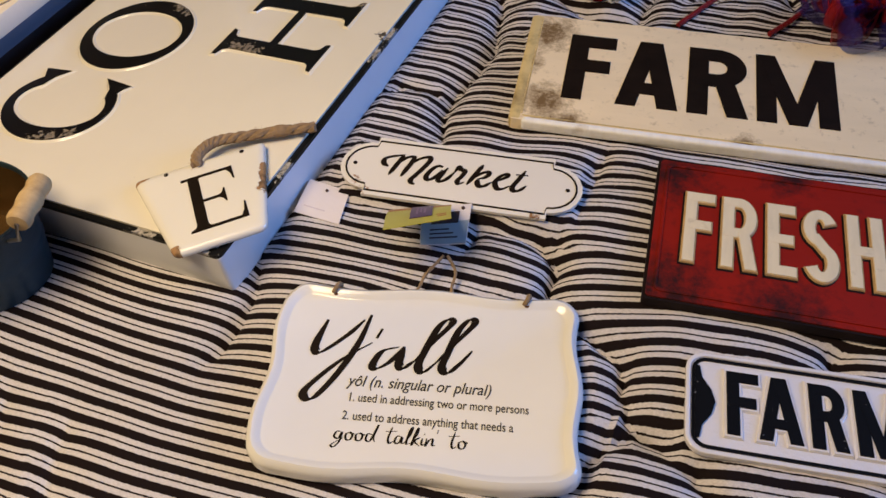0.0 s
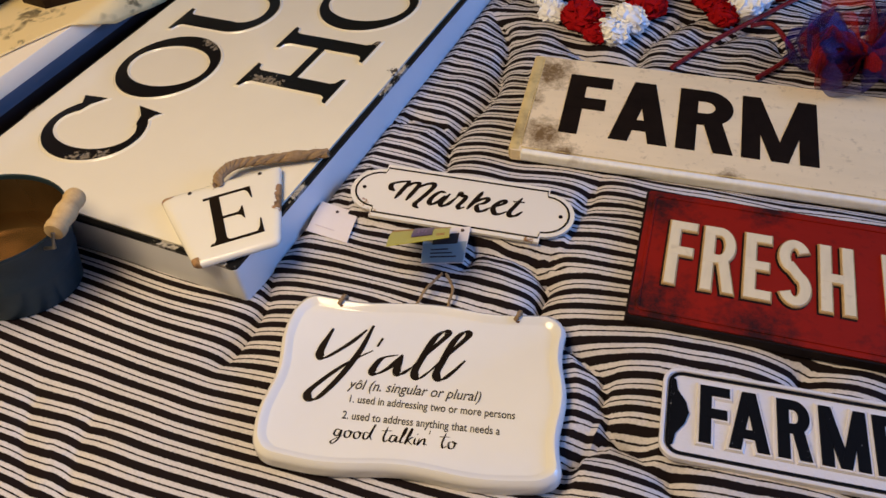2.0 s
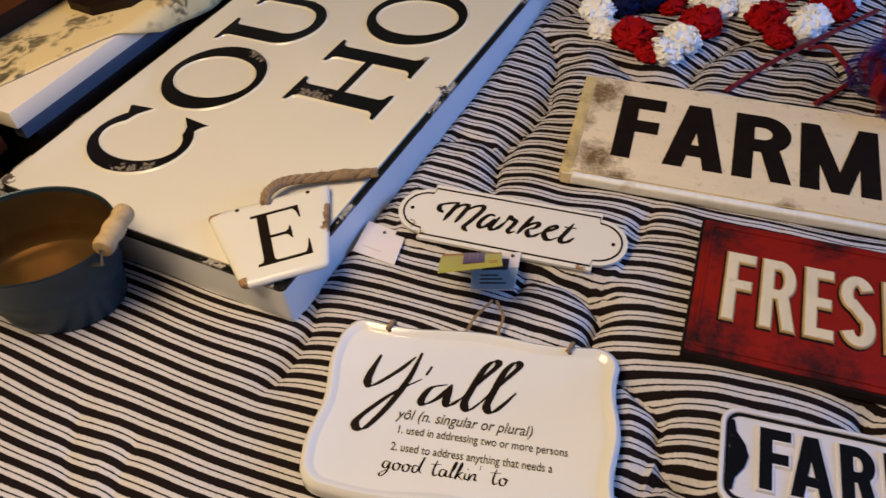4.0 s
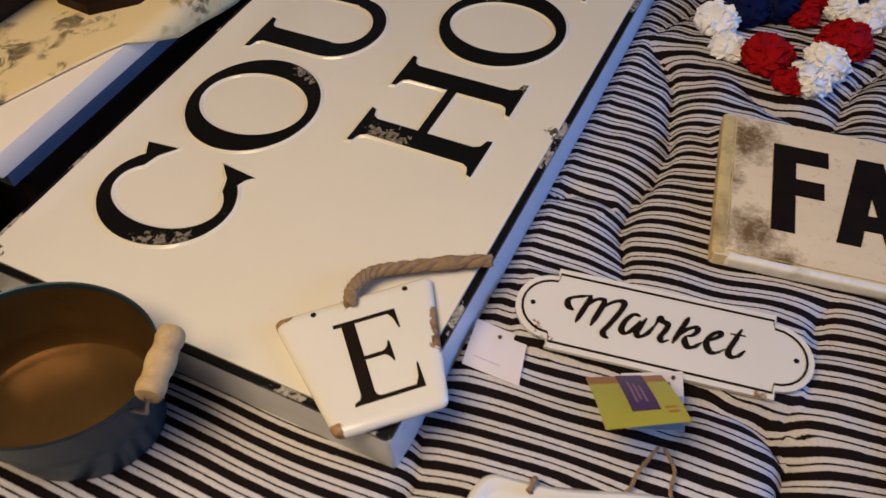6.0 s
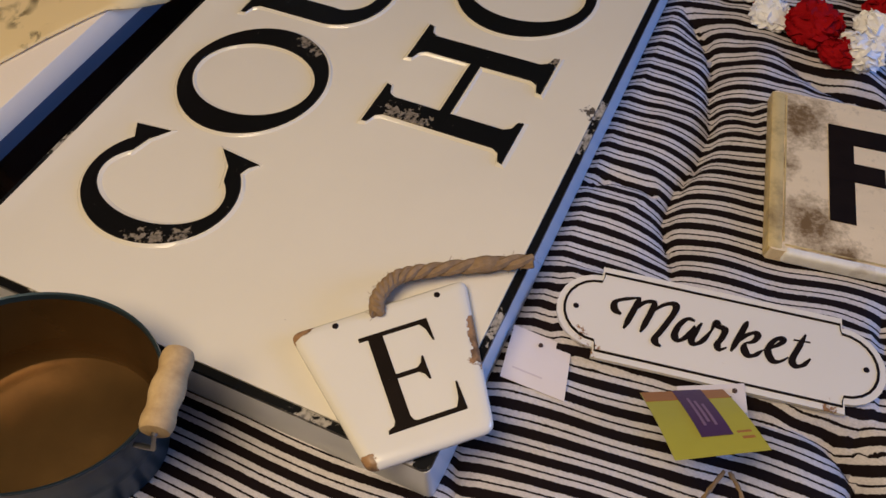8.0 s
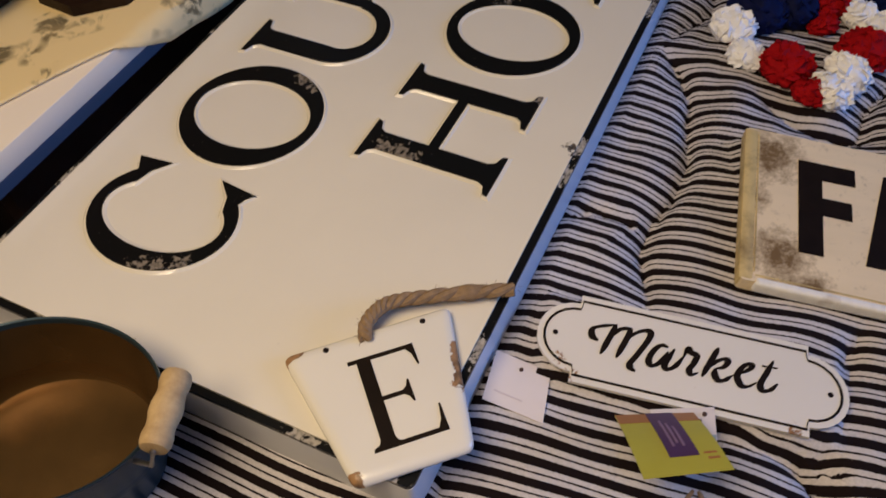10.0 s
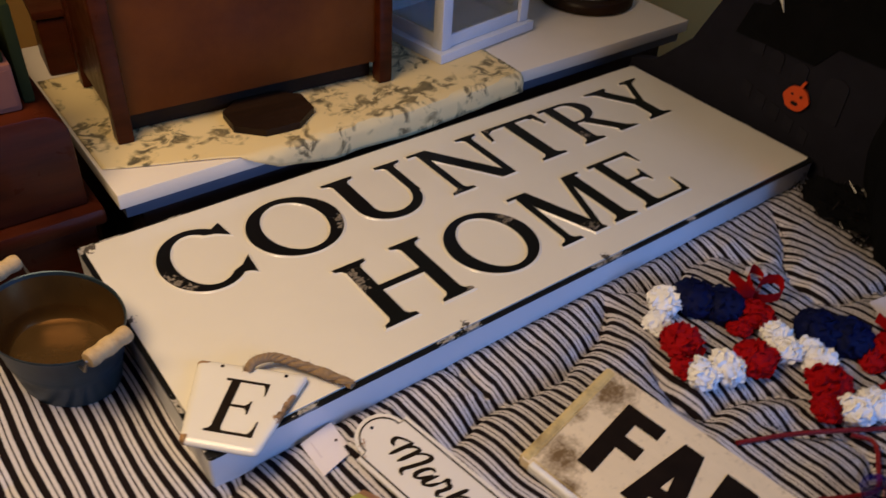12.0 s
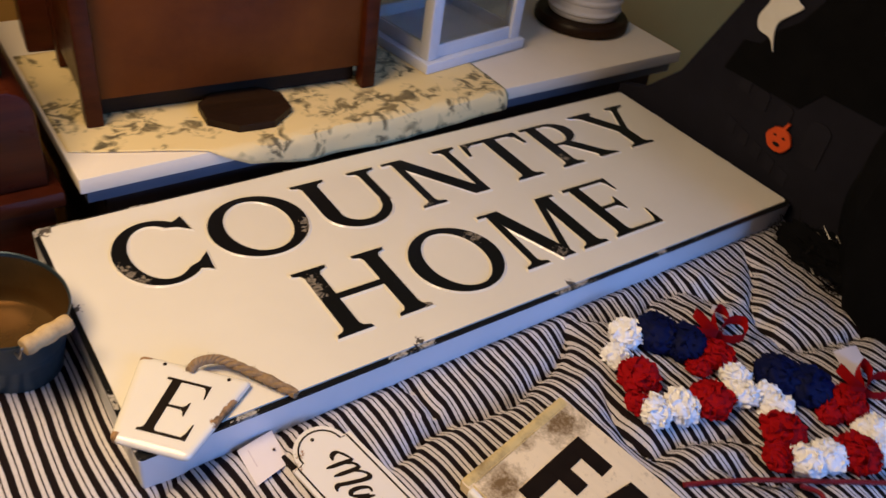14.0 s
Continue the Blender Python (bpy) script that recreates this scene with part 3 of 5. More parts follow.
def rest(y):
    """Height of the quilt's surface: it sinks a little away from the low table."""
    return BED + 0.003 + 0.060 * max(-0.75, min(y, 0.0))


def wall(name, lo, hi, material, label, hole=None):
    """A wall slab, or four slabs round an opening."""
    bm = bmesh.new()
    if hole:
        (hx0, hz0), (hx1, hz1) = hole
        box(bm, lo, (hx0, hi[1], hi[2]))
        box(bm, (hx1, lo[1], lo[2]), hi)
        box(bm, (hx0, lo[1], lo[2]), (hx1, hi[1], hz0))
        box(bm, (hx0, lo[1], hz1), (hx1, hi[1], hi[2]))
    else:
        box(bm, lo, hi)
    return tagged(part(name, bm, material, smooth=False), label, "wall", kind="structure")


wall("wall_north", (-2.2, 0.98, 0), (2.6, 1.08, 2.45), M_WALL, "khaki painted wall behind the low table")
wall("wall_south", (-2.2, -2.6, 0), (2.6, -2.5, 2.45), M_WALL, "khaki painted wall with a window opening", ((0.45, 0.95), (1.75, 2.15)))
wall("wall_west", (-2.3, -2.6, 0), (-2.2, 1.08, 2.45), M_WALL, "khaki painted plain side wall")
wall("wall_east", (2.6, -2.6, 0), (2.7, 1.08, 2.45), M_WALL, "khaki painted plain side wall")
tagged(part("floor", boxed((-2.3, -2.6, -0.1), (2.7, 1.08, 0)), M_FLOOR, smooth=False), "brown wooden floor under the bed", "floor", kind="structure")
tagged(part("ceiling", boxed((-2.3, -2.6, 2.45), (2.7, 1.08, 2.55)), M_CEIL, smooth=False), "plain white ceiling", "ceiling", kind="structure")

# ---- where the signs lie on the quilt ----
FARM_AT = pose(0.283, -0.167, 0.6075, 3.3, 4.9, -78.6) @ Matrix.Translation((-0.0402, -0.0340, -0.0115))
FRESH_AT = pose(0.1371, -0.3084, 0.5992, 0.3, 3.76, -80.6) @ Matrix.Translation((-0.0241, -0.0382, -0.0105))
PLATE_AT = pose(0.0140, -0.3680, 0.5885, 0, 4.2, -77.9) @ Matrix.Translation((-0.026, -0.0158, -0.0062))
MARKET_AT = pose(0.1445, -0.0332, 0.6139, 3.1, 4.6, -78.44) @ Matrix.Translation((0.0894, 0, -0.0058))
YALL_AT = pose(0.0188, -0.084, 0.6087, 0.5, 5.4, -71.4) @ Matrix.Translation((0.0695, -0.0665, -0.0130))

# ---- the bed and its quilt ----
bed = thing("bed", pose(0, 0, 0), "bed base with a pale mattress under the quilt", "bed")
part("mattress", boxed((-0.62, -1.75, 0.30), (1.60, 0.333, 0.555)), M_MATTRESS, bed, bevel=0.03)
part("bed_frame", boxed((-0.60, -1.73, 0.10), (1.58, 0.313, 0.298)), M_DARK, bed, bevel=0.01)
for lx in (-0.55, 1.53):
    for ly in (-1.68, 0.27):
        part("leg", boxed((lx - 0.03, ly - 0.03, 0), (lx + 0.03, ly + 0.03, 0.11)), M_DARK, bed)

CREASES = []


def crease(depth, *pts):
    """A stitched line of the quilt that draws the cloth down between two puffs."""
    CREASES.append((depth, spline([(x, y, 0) for x, y in pts], 5)))


crease(1.0, (0.190, -0.085), (0.240, -0.068), (0.277, -0.066), (0.332, -0.074), (0.377, -0.068), (0.449, -0.044), (0.475, -0.010))
crease(0.6, (0.243, 0.004), (0.266, -0.012), (0.272, -0.035), (0.268, -0.062))
crease(1.1, (0.100, -0.148), (0.133, -0.158), (0.135, -0.190), (0.115, -0.218), (0.088, -0.225), (0.068, -0.252), (0.050, -0.290), (0.008, -0.308), (-0.004, -0.335), (-0.024, -0.362), (-0.060, -0.400))
crease(0.8, (0.120, -0.215), (0.170, -0.212), (0.250, -0.225))
crease(1.0, (0.452, -0.105), (0.438, -0.143), (0.437, -0.175), (0.445, -0.195), (0.484, -0.197), (0.525, -0.210), (0.562, -0.240))
crease(0.9, (0.800, -0.010), (0.769, -0.056), (0.719, -0.095), (0.705, -0.158), (0.773, -0.188), (0.860, -0.200))
crease(0.9, (0.480, -0.232), (0.525, -0.268), (0.548, -0.290), (0.545, -0.320), (0.500, -0.350))
crease(0.7, (0.050, 0.006), (0.006, -0.013), (-0.030, -0.016), (-0.066, -0.017))
crease(0.3, (-0.130, 0.115), (-0.162, 0.091), (-0.185, 0.070), (-0.206, 0.040))
crease(0.3, (-0.132, 0.049), (-0.169, 0.034), (-0.200, 0.012))
crease(0.9, (0.190, -0.440), (0.129, -0.426), (0.100, -0.424), (0.030, -0.440))
crease(0.9, (-0.060, -0.282), (-0.024, -0.295), (0.004, -0.313))
crease(0.8, (0.475, -0.012), (0.560, -0.040), (0.640, -0.030), (0.719, -0.095))
sewn = random.Random(21)
for row, y0 in enumerate((-0.36, -0.50, -0.64, -0.79, -0.96, -1.14, -1.32, -1.52)):
    x0 = 0.60 if row == 0 else -0.62
    line = [(x, y0 + sewn.uniform(-0.02, 0.02)) for x in np.arange(x0, 1.66, 0.11)]
    crease(0.9, *line)
    for x, y in line[row % 2::2]:
        crease(0.8, (x, y), (x + sewn.uniform(-0.02, 0.02), y - 0.07), (x + sewn.uniform(-0.02, 0.02), y - 0.135))


def drawn_in(xs, ys):
    """For a grid of places: how deep the stitching draws the cloth, how gathered it is, and its slip to each side."""
    X, Y = np.meshgrid(np.array(xs), np.array(ys))
    for i in range(X.shape[0]):
        for j in range(X.shape[1]):
            x, y = X[i, j], Y[i, j]
            X[i, j] += 0.005 * noise.noise((x * 16, y * 16, 31)) + 0.002 * noise.noise((x * 45, y * 45, 7))
            Y[i, j] += 0.005 * noise.noise((x * 16, y * 16, 57)) + 0.002 * noise.noise((x * 45, y * 45, 3))
    drop, gather, slip = np.zeros_like(X), np.zeros_like(X), np.zeros_like(X)
    for depth, line in CREASES:
        near = np.full_like(X, 9.0)
        side, fade = np.zeros_like(X), np.zeros_like(X)
        n = len(line) - 1
        for k in range(n):
            a, d = line[k], line[k + 1] - line[k]
            f = np.clip(((X - a.x) * d.x + (Y - a.y) * d.y) / max(d.length_squared, 1e-9), 0, 1)
            ex, ey = X - a.x - f * d.x, Y - a.y - f * d.y
            dist = np.hypot(ex, ey)
            best = dist < near
            near = np.where(best, dist, near)
            side = np.where(best, np.tanh((d.x * ey - d.y * ex) / max(d.length, 1e-6) / 0.006), side)
            along = (k + f) / n
            fade = np.where(best, np.clip(5 * np.minimum(along, 1 - along) + 0.25, 0, 1), fade)
        e = np.minimum(near / 0.046, 1)
        here = depth * fade * (0.88 * (1 - np.sqrt(1 - (1 - e) ** 2)) + 0.12 * np.exp(-near / 0.005))
        slip = np.where(here > drop, side * depth * fade * np.exp(-near / 0.022), slip)
        drop = np.maximum(drop, here)
        gather = np.maximum(gather, depth * fade * np.exp(-near / 0.016))
    return drop, gather, slip


# what lies on the quilt and presses into it: place, turn and extent of each underside
LIES = [
    (pose(0, 0, 0.5985, 0, -0.35, 0), (0, 0.902, 0, 0.346)),
    (FARM_AT, (0, 0.42, 0, 0.147)), (FRESH_AT, (0, 0.38, 0, 0.1464)), (PLATE_AT @ Matrix.Translation((0, 0, 0.0015)), (0, 0.30, 0, 0.0761)),
    (MARKET_AT @ Matrix.Translation((0, 0, 0.003)), (-0.096, 0.096, -0.031, 0.031)), (YALL_AT, (-0.106, 0.106, -0.070, 0.070))]


def pressed(x, y, z):
    """The quilt gives way under a board and swells up close round it."""
    for m, (x0, x1, y0, y1) in LIES:
        o, n = m.translation, m.to_3x3() @ Vector((0, 0, 1))
        foot = o.z - (n.x * (x - o.x) + n.y * (y - o.y)) / n.z
        p = m.inverted_safe() @ Vector((x, y, foot))
        d = math.hypot(max(x0 - p.x, p.x - x1, 0), max(y0 - p.y, p.y - y1, 0))
        if d < 0.08:
            z = min(max(z, foot - 0.003 - 1.1 * d), foot - 0.0008 + 0.5 * d)
    return z


def quilt_at(x, y, drop, gather, slip):
    """Height of the quilt and the shift of its stripes there: puffs between gathered stitching."""
    flat = min(max((x + 0.02) / 0.10, 0), 1) if y > -0.3 else 1.0
    flat = max(flat, min(max((-0.17 - x) / 0.08, 0), 1))
    pleat = noise.noise((x * 40, y * 40, 3)) * 0.0030 * gather
    lump = 0.006 * noise.noise((x * 7, y * 5, 2)) + 0.0030 * noise.noise((x * 17, y * 10, 5)) + 0.0010 * flat * noise.noise((x * 45, y * 30, 7))
    pucker = (noise.noise((x * 17, y * 30, 12)) + 0.6 * noise.noise((x * 38, y * 52, 4))) * (0.3 + 0.7 * flat) * (0.35 + 0.9 * gather + 0.55 * min(max((x - 0.22) / 0.3, 0), 1))
    lump += 0.0055 * pucker
    z = rest(y) - 0.003 + 0.006 * flat - 0.021 * drop + pleat + lump * (0.4 + 0.6 * flat)
    z = pressed(x, y, z)
    shift = 0.006 * noise.noise((x * 9, y * 7, 3)) + 0.0028 * flat * noise.noise((x * 26, y * 17, 9)) + 0.0026 * pucker + pleat * 0.9 + 0.0030 * slip
    return z, shift


def quilt():
    bm = bmesh.new()
    uv = bm.loops.layers.uv.new("UVMap")
    xs = list(np.arange(-0.46, 1.34, 0.0042))
    ys = list(np.arange(-0.78, 0.350, 0.0044))
    xs = [-0.665, -0.66, -0.65, -0.62, -0.58, -0.52] + xs + [1.40, 1.5, 1.58, 1.63, 1.65, 1.655]
    ys = [-1.80, -1.79, -1.77, -1.70, -1.55, -1.4, -1.25, -1.1, -0.95, -0.85] + ys + [0.356, 0.361, 0.363, 0.364]
    grid, coords = [], {}
    drop, gather, slip = drawn_in(xs, ys)
    for j, y in enumerate(ys):
        row = []
        for i, x in enumerate(xs):
            z, s = quilt_at(x, y, drop[j, i], gather[j, i], slip[j, i])
            ex = max(-0.60 - x, x - 1.57, 0) / 0.09
            ey = max(-1.72 - y, y - 0.333, 0) / (0.09 if y < 0 else 0.031)
            e = min(1.0, math.hypot(ex, ey))
            fall = 1 - math.sqrt(max(0.0, 1 - e * e))
            z -= 0.04 * fall + (0.22 * max(0, e - 0.93) / 0.07 if e > 0.93 else 0)
            v = bm.verts.new((x, y, z))
            coords[v] = (x + 0.085 * y - 0.003 * math.log(math.cosh(y / 0.05)) + 0.05 * max(0.0, x - 0.22) + s + 0.0040, y)
            row.append(v)
        grid.append(row)
    for j in range(len(ys) - 1):
        for i in range(len(xs) - 1):
            f = bm.faces.new((grid[j][i], grid[j][i + 1], grid[j + 1][i + 1], grid[j + 1][i]))
            for lp in f.loops:
                lp[uv].uv = coords[lp.vert]
    ob = part("quilt", bm, M_TICK)
    return tagged(ob, "puffy black and white striped ticking quilt spread over the bed", "quilt")


quilt()

# ---- the big enamel sign ----
SL, SW, SZ = 0.902, 0.346, 0.638


def rounded(w, h, r, n=5):
    """The outline of a rectangle with round corners, round its centre."""
    out = []
    for cx, cy, a0 in ((w / 2 - r, -h / 2 + r, -90), (w / 2 - r, h / 2 - r, 0), (-w / 2 + r, h / 2 - r, 90), (-w / 2 + r, -h / 2 + r, 180)):
        for i in range(n + 1):
            a = math.radians(a0 + 90 * i / n)
            out.append((cx + r * math.cos(a), cy + r * math.sin(a)))
    return out


def ring_plate(bm, outer, inner, z0, z1):
    """A flat frame between two outlines with the same number of points."""
    n = len(outer)
    vs = [[bm.verts.new((*p, z)) for p in o] for o, z in ((outer, z0), (outer, z1), (inner, z1), (inner, z0))]
    for a, b in zip(vs, vs[1:] + vs[:1]):
        for i in range(n):
            j = (i + 1) % n
            bm.faces.new((a[i], a[j], b[j], b[i]))
    bmesh.ops.recalc_face_normals(bm, faces=bm.faces)
    return bm


def country_sign():
    sign = thing("enamel_sign", pose(0, 0, 0), "large cream enamel sign with raised black letters on the quilt", "sign")
    mid = Matrix.Translation((SL / 2, SW / 2, 0))
    bm = slab(bmesh.new(), rounded(SL, SW, 0.004, 3), 0.5955, SZ - 0.004, mid)
    part("side_wall", bm, M_SIDE, sign, "white sides of the sign, scuffed", bevel=0.0015)
    bm = bmesh.new()
    ring_plate(bm, rounded(SL, SW, 0.005, 4), rounded(SL - 0.0125, SW - 0.0125, 0.004, 4), SZ - 0.004, SZ - 0.0006)
    bm.transform(mid)
    part("black_rim", bm, M_BLACK, sign, "chipped black painted rim")
    bm = slab(bmesh.new(), rounded(SL - 0.0105, SW - 0.0105, 0.006, 4), SZ - 0.003, SZ + 0.0012, mid)
    part("face", bm, M_CREAM, sign, bevel=0.0016)
    lines = (
        ("C", 0.0585, 0.0930, 0.1965, 0.1080), ("O", 0.1641, 0.1144, 0.1963, 0.1085), ("U", 0.2848, 0.1195, 0.1990, 0.1045), ("N", 0.4165, 0.1165, 0.1988, 0.1048),
        ("T", 0.5385, 0.1055, 0.1990, 0.1040), ("R", 0.6480, 0.1055, 0.1988, 0.1045), ("Y", 0.7490, 0.1160, 0.1995, 0.1050), ("H", 0.2123, 0.1182, 0.0470, 0.1075),
        ("O", 0.3405, 0.1115, 0.0455, 0.1095), ("M", 0.4605, 0.1305, 0.0465, 0.1080), ("E", 0.6040, 0.0870, 0.0465, 0.1085))
    for ch, x, w, y, H in lines:
        width, pieces = serif_glyph(ch)
        base = strips(pieces, w / width, H, SZ + 0.0006, SZ + 0.0024, 0.0016, 0.0022, x, y)
        raised = part("raised_edge", base, M_WHITE, sign, "white raised edge round a letter")
        part("letter", strips(pieces, w / width, H, SZ + 0.0012, SZ + 0.0034, 0.0, 0.0006, x, y), M_LETTER, raised, "chipped black raised letter")
    return sign


country_sign()


def e_tag():
    """The small tapered enamel plate with its jute loop."""
    tag = thing("hanging_letter_plate", pose(0.0489, 0.0365, 0.6409, 1.2, 0, -45.9), "tapered white enamel plate with black letter and jute loop", "letter plate")
    out = [(-0.0375, -0.0520), (0.0330, -0.0525), (0.0510, 0.0430), (-0.0575, 0.0420)]

    def shape(k, r=0.006):
        pts = []
        n = len(out)
        for i in range(n):
            p, a, b = Vector(out[i]), Vector(out[i - 1]), Vector(out[(i + 1) % n])
            da, db = (a - p).normalized(), (b - p).normalized()
            for t in range(6):
                f = t / 5
                q = (p + da * r) * (1 - f) ** 2 + p * 2 * f * (1 - f) + (p + db * r) * f ** 2
                pts.append((q.x * k, q.y * k))
        return pts
    bm = bmesh.new()
    levels = [(0.985, -0.0005), (1.0, 0.0006), (1.0, 0.0024), (0.985, 0.0042), (0.94, 0.0054), (0.85, 0.0058)]
    rings = [[bm.verts.new((x, y, z)) for x, y in shape(k)] for k, z in levels]
    for a, b in zip(rings, rings[1:]):
        for i in range(len(a)):
            j = (i + 1) % len(a)
            bm.faces.new((a[i], a[j], b[j], b[i]))
    bm.faces.new(rings[0][::-1])
    bm.faces.new(rings[-1])
    part("plate", bm, M_TAGWHITE, tag)
    width, pieces = serif_glyph("E")
    part("letter", strips(pieces, 0.0475 / width, 0.0612, 0.0056, 0.0062, 0, 0, -0.0222, -0.0371), M_INK, tag, "black serif letter")
    for hx in (-0.031, 0.031):
        part("hole", lathe(bmesh.new(), ((0.0019, 0.0045), (0.0019, 0.0060), (0.0009, 0.0062)), 14, Matrix.Translation((hx, 0.037, 0))), M_REDEDGE, tag, "dark screw hole")
    bm = bmesh.new()
    path = spline([(-0.0060, 0.036, 0.0065), (-0.0035, 0.044, 0.0095), (0.0045, 0.0510, 0.0100), (0.0150, 0.0548, 0.0090), (0.0331, 0.0535, 0.0070), (0.064, 0.0480, 0.0055), (0.094, 0.0410, 0.0045)], 9)
    twisted(bm, path, 0.0049, 5.0)
    tube(bm, path[int(len(path) * 0.79):int(len(path) * 0.90)], lambda f: 0.0046 * (0.75 + 0.45 * math.sin(math.pi * f)), 10)
    hairs(bm, path, 0.0042, 320, random.Random(4))
    part("jute_loop", bm, M_ROPE, tag, "frayed twisted jute loop")
    return tag


e_tag()

# ---- the plaques on the quilt ----


def market_sign():
    s = thing("plaque", MARKET_AT, "white enamel plaque with black script word and border, on the quilt", "plaque")
    L, W, r = 0.1664, 0.0656, 0.0262

    def outline(g):
        pts = []
        for sx in (1, -1):
            seq = [(L / 2 - 0.0075 + g * 0.3, -W / 2 - g), (L / 2 - 0.0075 + g * 0.3, -r - g * 0.2 + 0.0)]
            for i in range(13):
                a = math.radians(-90 + 180 * i / 12)
                seq.append((L / 2 - 0.008 + (r + g) * math.cos(a), (r + g) * math.sin(a)))
            seq += [(L / 2 - 0.0075 + g * 0.3, r + g * 0.2), (L / 2 - 0.0075 + g * 0.3, W / 2 + g)]
            pts += [(x * sx, y * sx) for x, y in seq]
        return pts
    bm = slab(bmesh.new(), outline(0), 0.0026, 0.0055)
    part("plate", bm, M_PLAQUE, s, bevel=0.0009)
    bm = bmesh.new()
    ring_plate(bm, outline(-0.0040), outline(-0.0056), 0.0052, 0.0060)
    part("border", bm, M_INK, s, "thin black painted border")
    for hx in (-0.0894, 0.0894):
        part("screw_hole", lathe(bmesh.new(), ((0.0018, 0.0052), (0.0018, 0.0060), (0.0009, 0.0061)), 14, Matrix.Translation((hx, 0, 0))), M_REDEDGE, s)
    strokes = (
        (((-61, 0.7), (-65.4, 3.6), (-65.5, 8.6), (-60.5, 12), (-49.9, 15.9)), ((-50.4, 15.3), (-53.2, 6.7), (-58.3, -8.7)), ((-53.2, 6.7), (-47.1, 13.2), (-40, 15.4)), ((-40.3, 15.4), (-42.8, 6.4), (-47.9, -8.6)), ((-42.8, 6.4), (-36.2, 13.5), (-30.3, 16.4), (-27.5, 14.8), (-29.1, 8.4), (-35.7, -5.1), (-38.7, -10.7), (-37.8, -13.9), (-34.7, -15.4)),),
        (((-15.1, 7.7), (-20, 7.9), (-24.9, 1.7), (-27, -5.7), (-24.1, -8.4), (-19.6, -4.6), (-14.9, 4.2)), ((-10.9, 7.3), (-14.6, -0.6), (-16.5, -6.5), (-14, -8.4), (-9.5, -4.8), (-4.7, 3.3)),),
        (((-4.7, 3.3), (-2.4, 10.2), (-0.4, 7.8), (3.5, 6), (2, 0.1), (-0.6, -5.3), (1.3, -8.2), (5.3, -5.9)),),
        (((17.4, 15.8), (13.6, 6.5), (7.7, -8)), ((10.4, -1.9), (16, 5), (21.8, 8.5), (23.7, 6.5), (20.9, 2.1), (16.2, 0)), ((16.2, 0), (15.8, -4.6), (18.2, -8), (22.3, -7), (26.8, -2.5)),),
        (((26.8, -2.5), (33.8, 1.9), (38.4, 5.8), (39, 8.4), (36, 8.2), (32, 3.5), (30.1, -2.4), (32.8, -7.8), (37.4, -7.5), (42.6, -3.3)),),
        (((53.1, 15.3), (49, 5.7), (44.9, -4.1), (46.7, -8), (51.3, -6.5), (55.9, -0.9)), ((45.7, 9.7), (55.8, 10.4)),))
    for glyph in strokes:
        part("letter", strips([pen(p, 4.9, 28, 0.45) for p in glyph], 0.001, 0.001, 0.0054, 0.0059), M_INK, s, "black script letter")
    return s


market_sign()


def farm_sign():
    s = thing("farm_sign", FARM_AT, "weathered cream sign with heavy black capitals and grimy edges", "sign")
    L, W, Z = 0.42, 0.147, 0.011
    mid = Matrix.Translation((L / 2, W / 2, 0))
    part("board", slab(bmesh.new(), rounded(L, W, 0.003, 3), -0.001, Z, mid), M_FARM, s, bevel=0.002)
    part("end_strip", boxed((-0.0012, 0.001, 0.0), (0.009, W - 0.001, Z + 0.0005)), M_FARMGRIME, s, "grimy worn end strip", bevel=0.002)
    part("groove", boxed((0.0091, 0.008, 0.002), (0.0102, W - 0.003, Z + 0.0004)), M_FARMGRIME, s, "grimy line along the end strip")
    # whiter than the board: the light on this edge is in its colour
    part("lower_edge", boxed((0.0104, -0.0022, 0.0), (L, 0.0048, Z + 0.0006)), M_LITEDGE, s, "white lower edge with brown patches, caught light put into its colour", bevel=0.0030, segments=3)
    part("grime_line", boxed((0.0104, 0.0050, 0.004), (L, 0.0062, Z + 0.0004)), M_FARMGRIME, s, "grimy line above the lower edge")
    for ch, x, w in (("F", 0.0402, 0.0427), ("A", 0.0875, 0.0545), ("R", 0.1495, 0.0510), ("M", 0.2087, 0.0685)):
        H = 0.0890
        v = 0.0178 / w
        pieces = [([(a * w, b) for a, b in l], [(a * w, b) for a, b in r]) for l, r in block_glyph(ch, 1.0, v * (1.0 if ch != "M" else 0.95), 0.19)]
        part("letter", strips(pieces, 1, H, Z, Z + 0.0004, 0, 0, x, 0.0340), M_INK, s, "heavy black capital letter")
    return s


farm_sign()


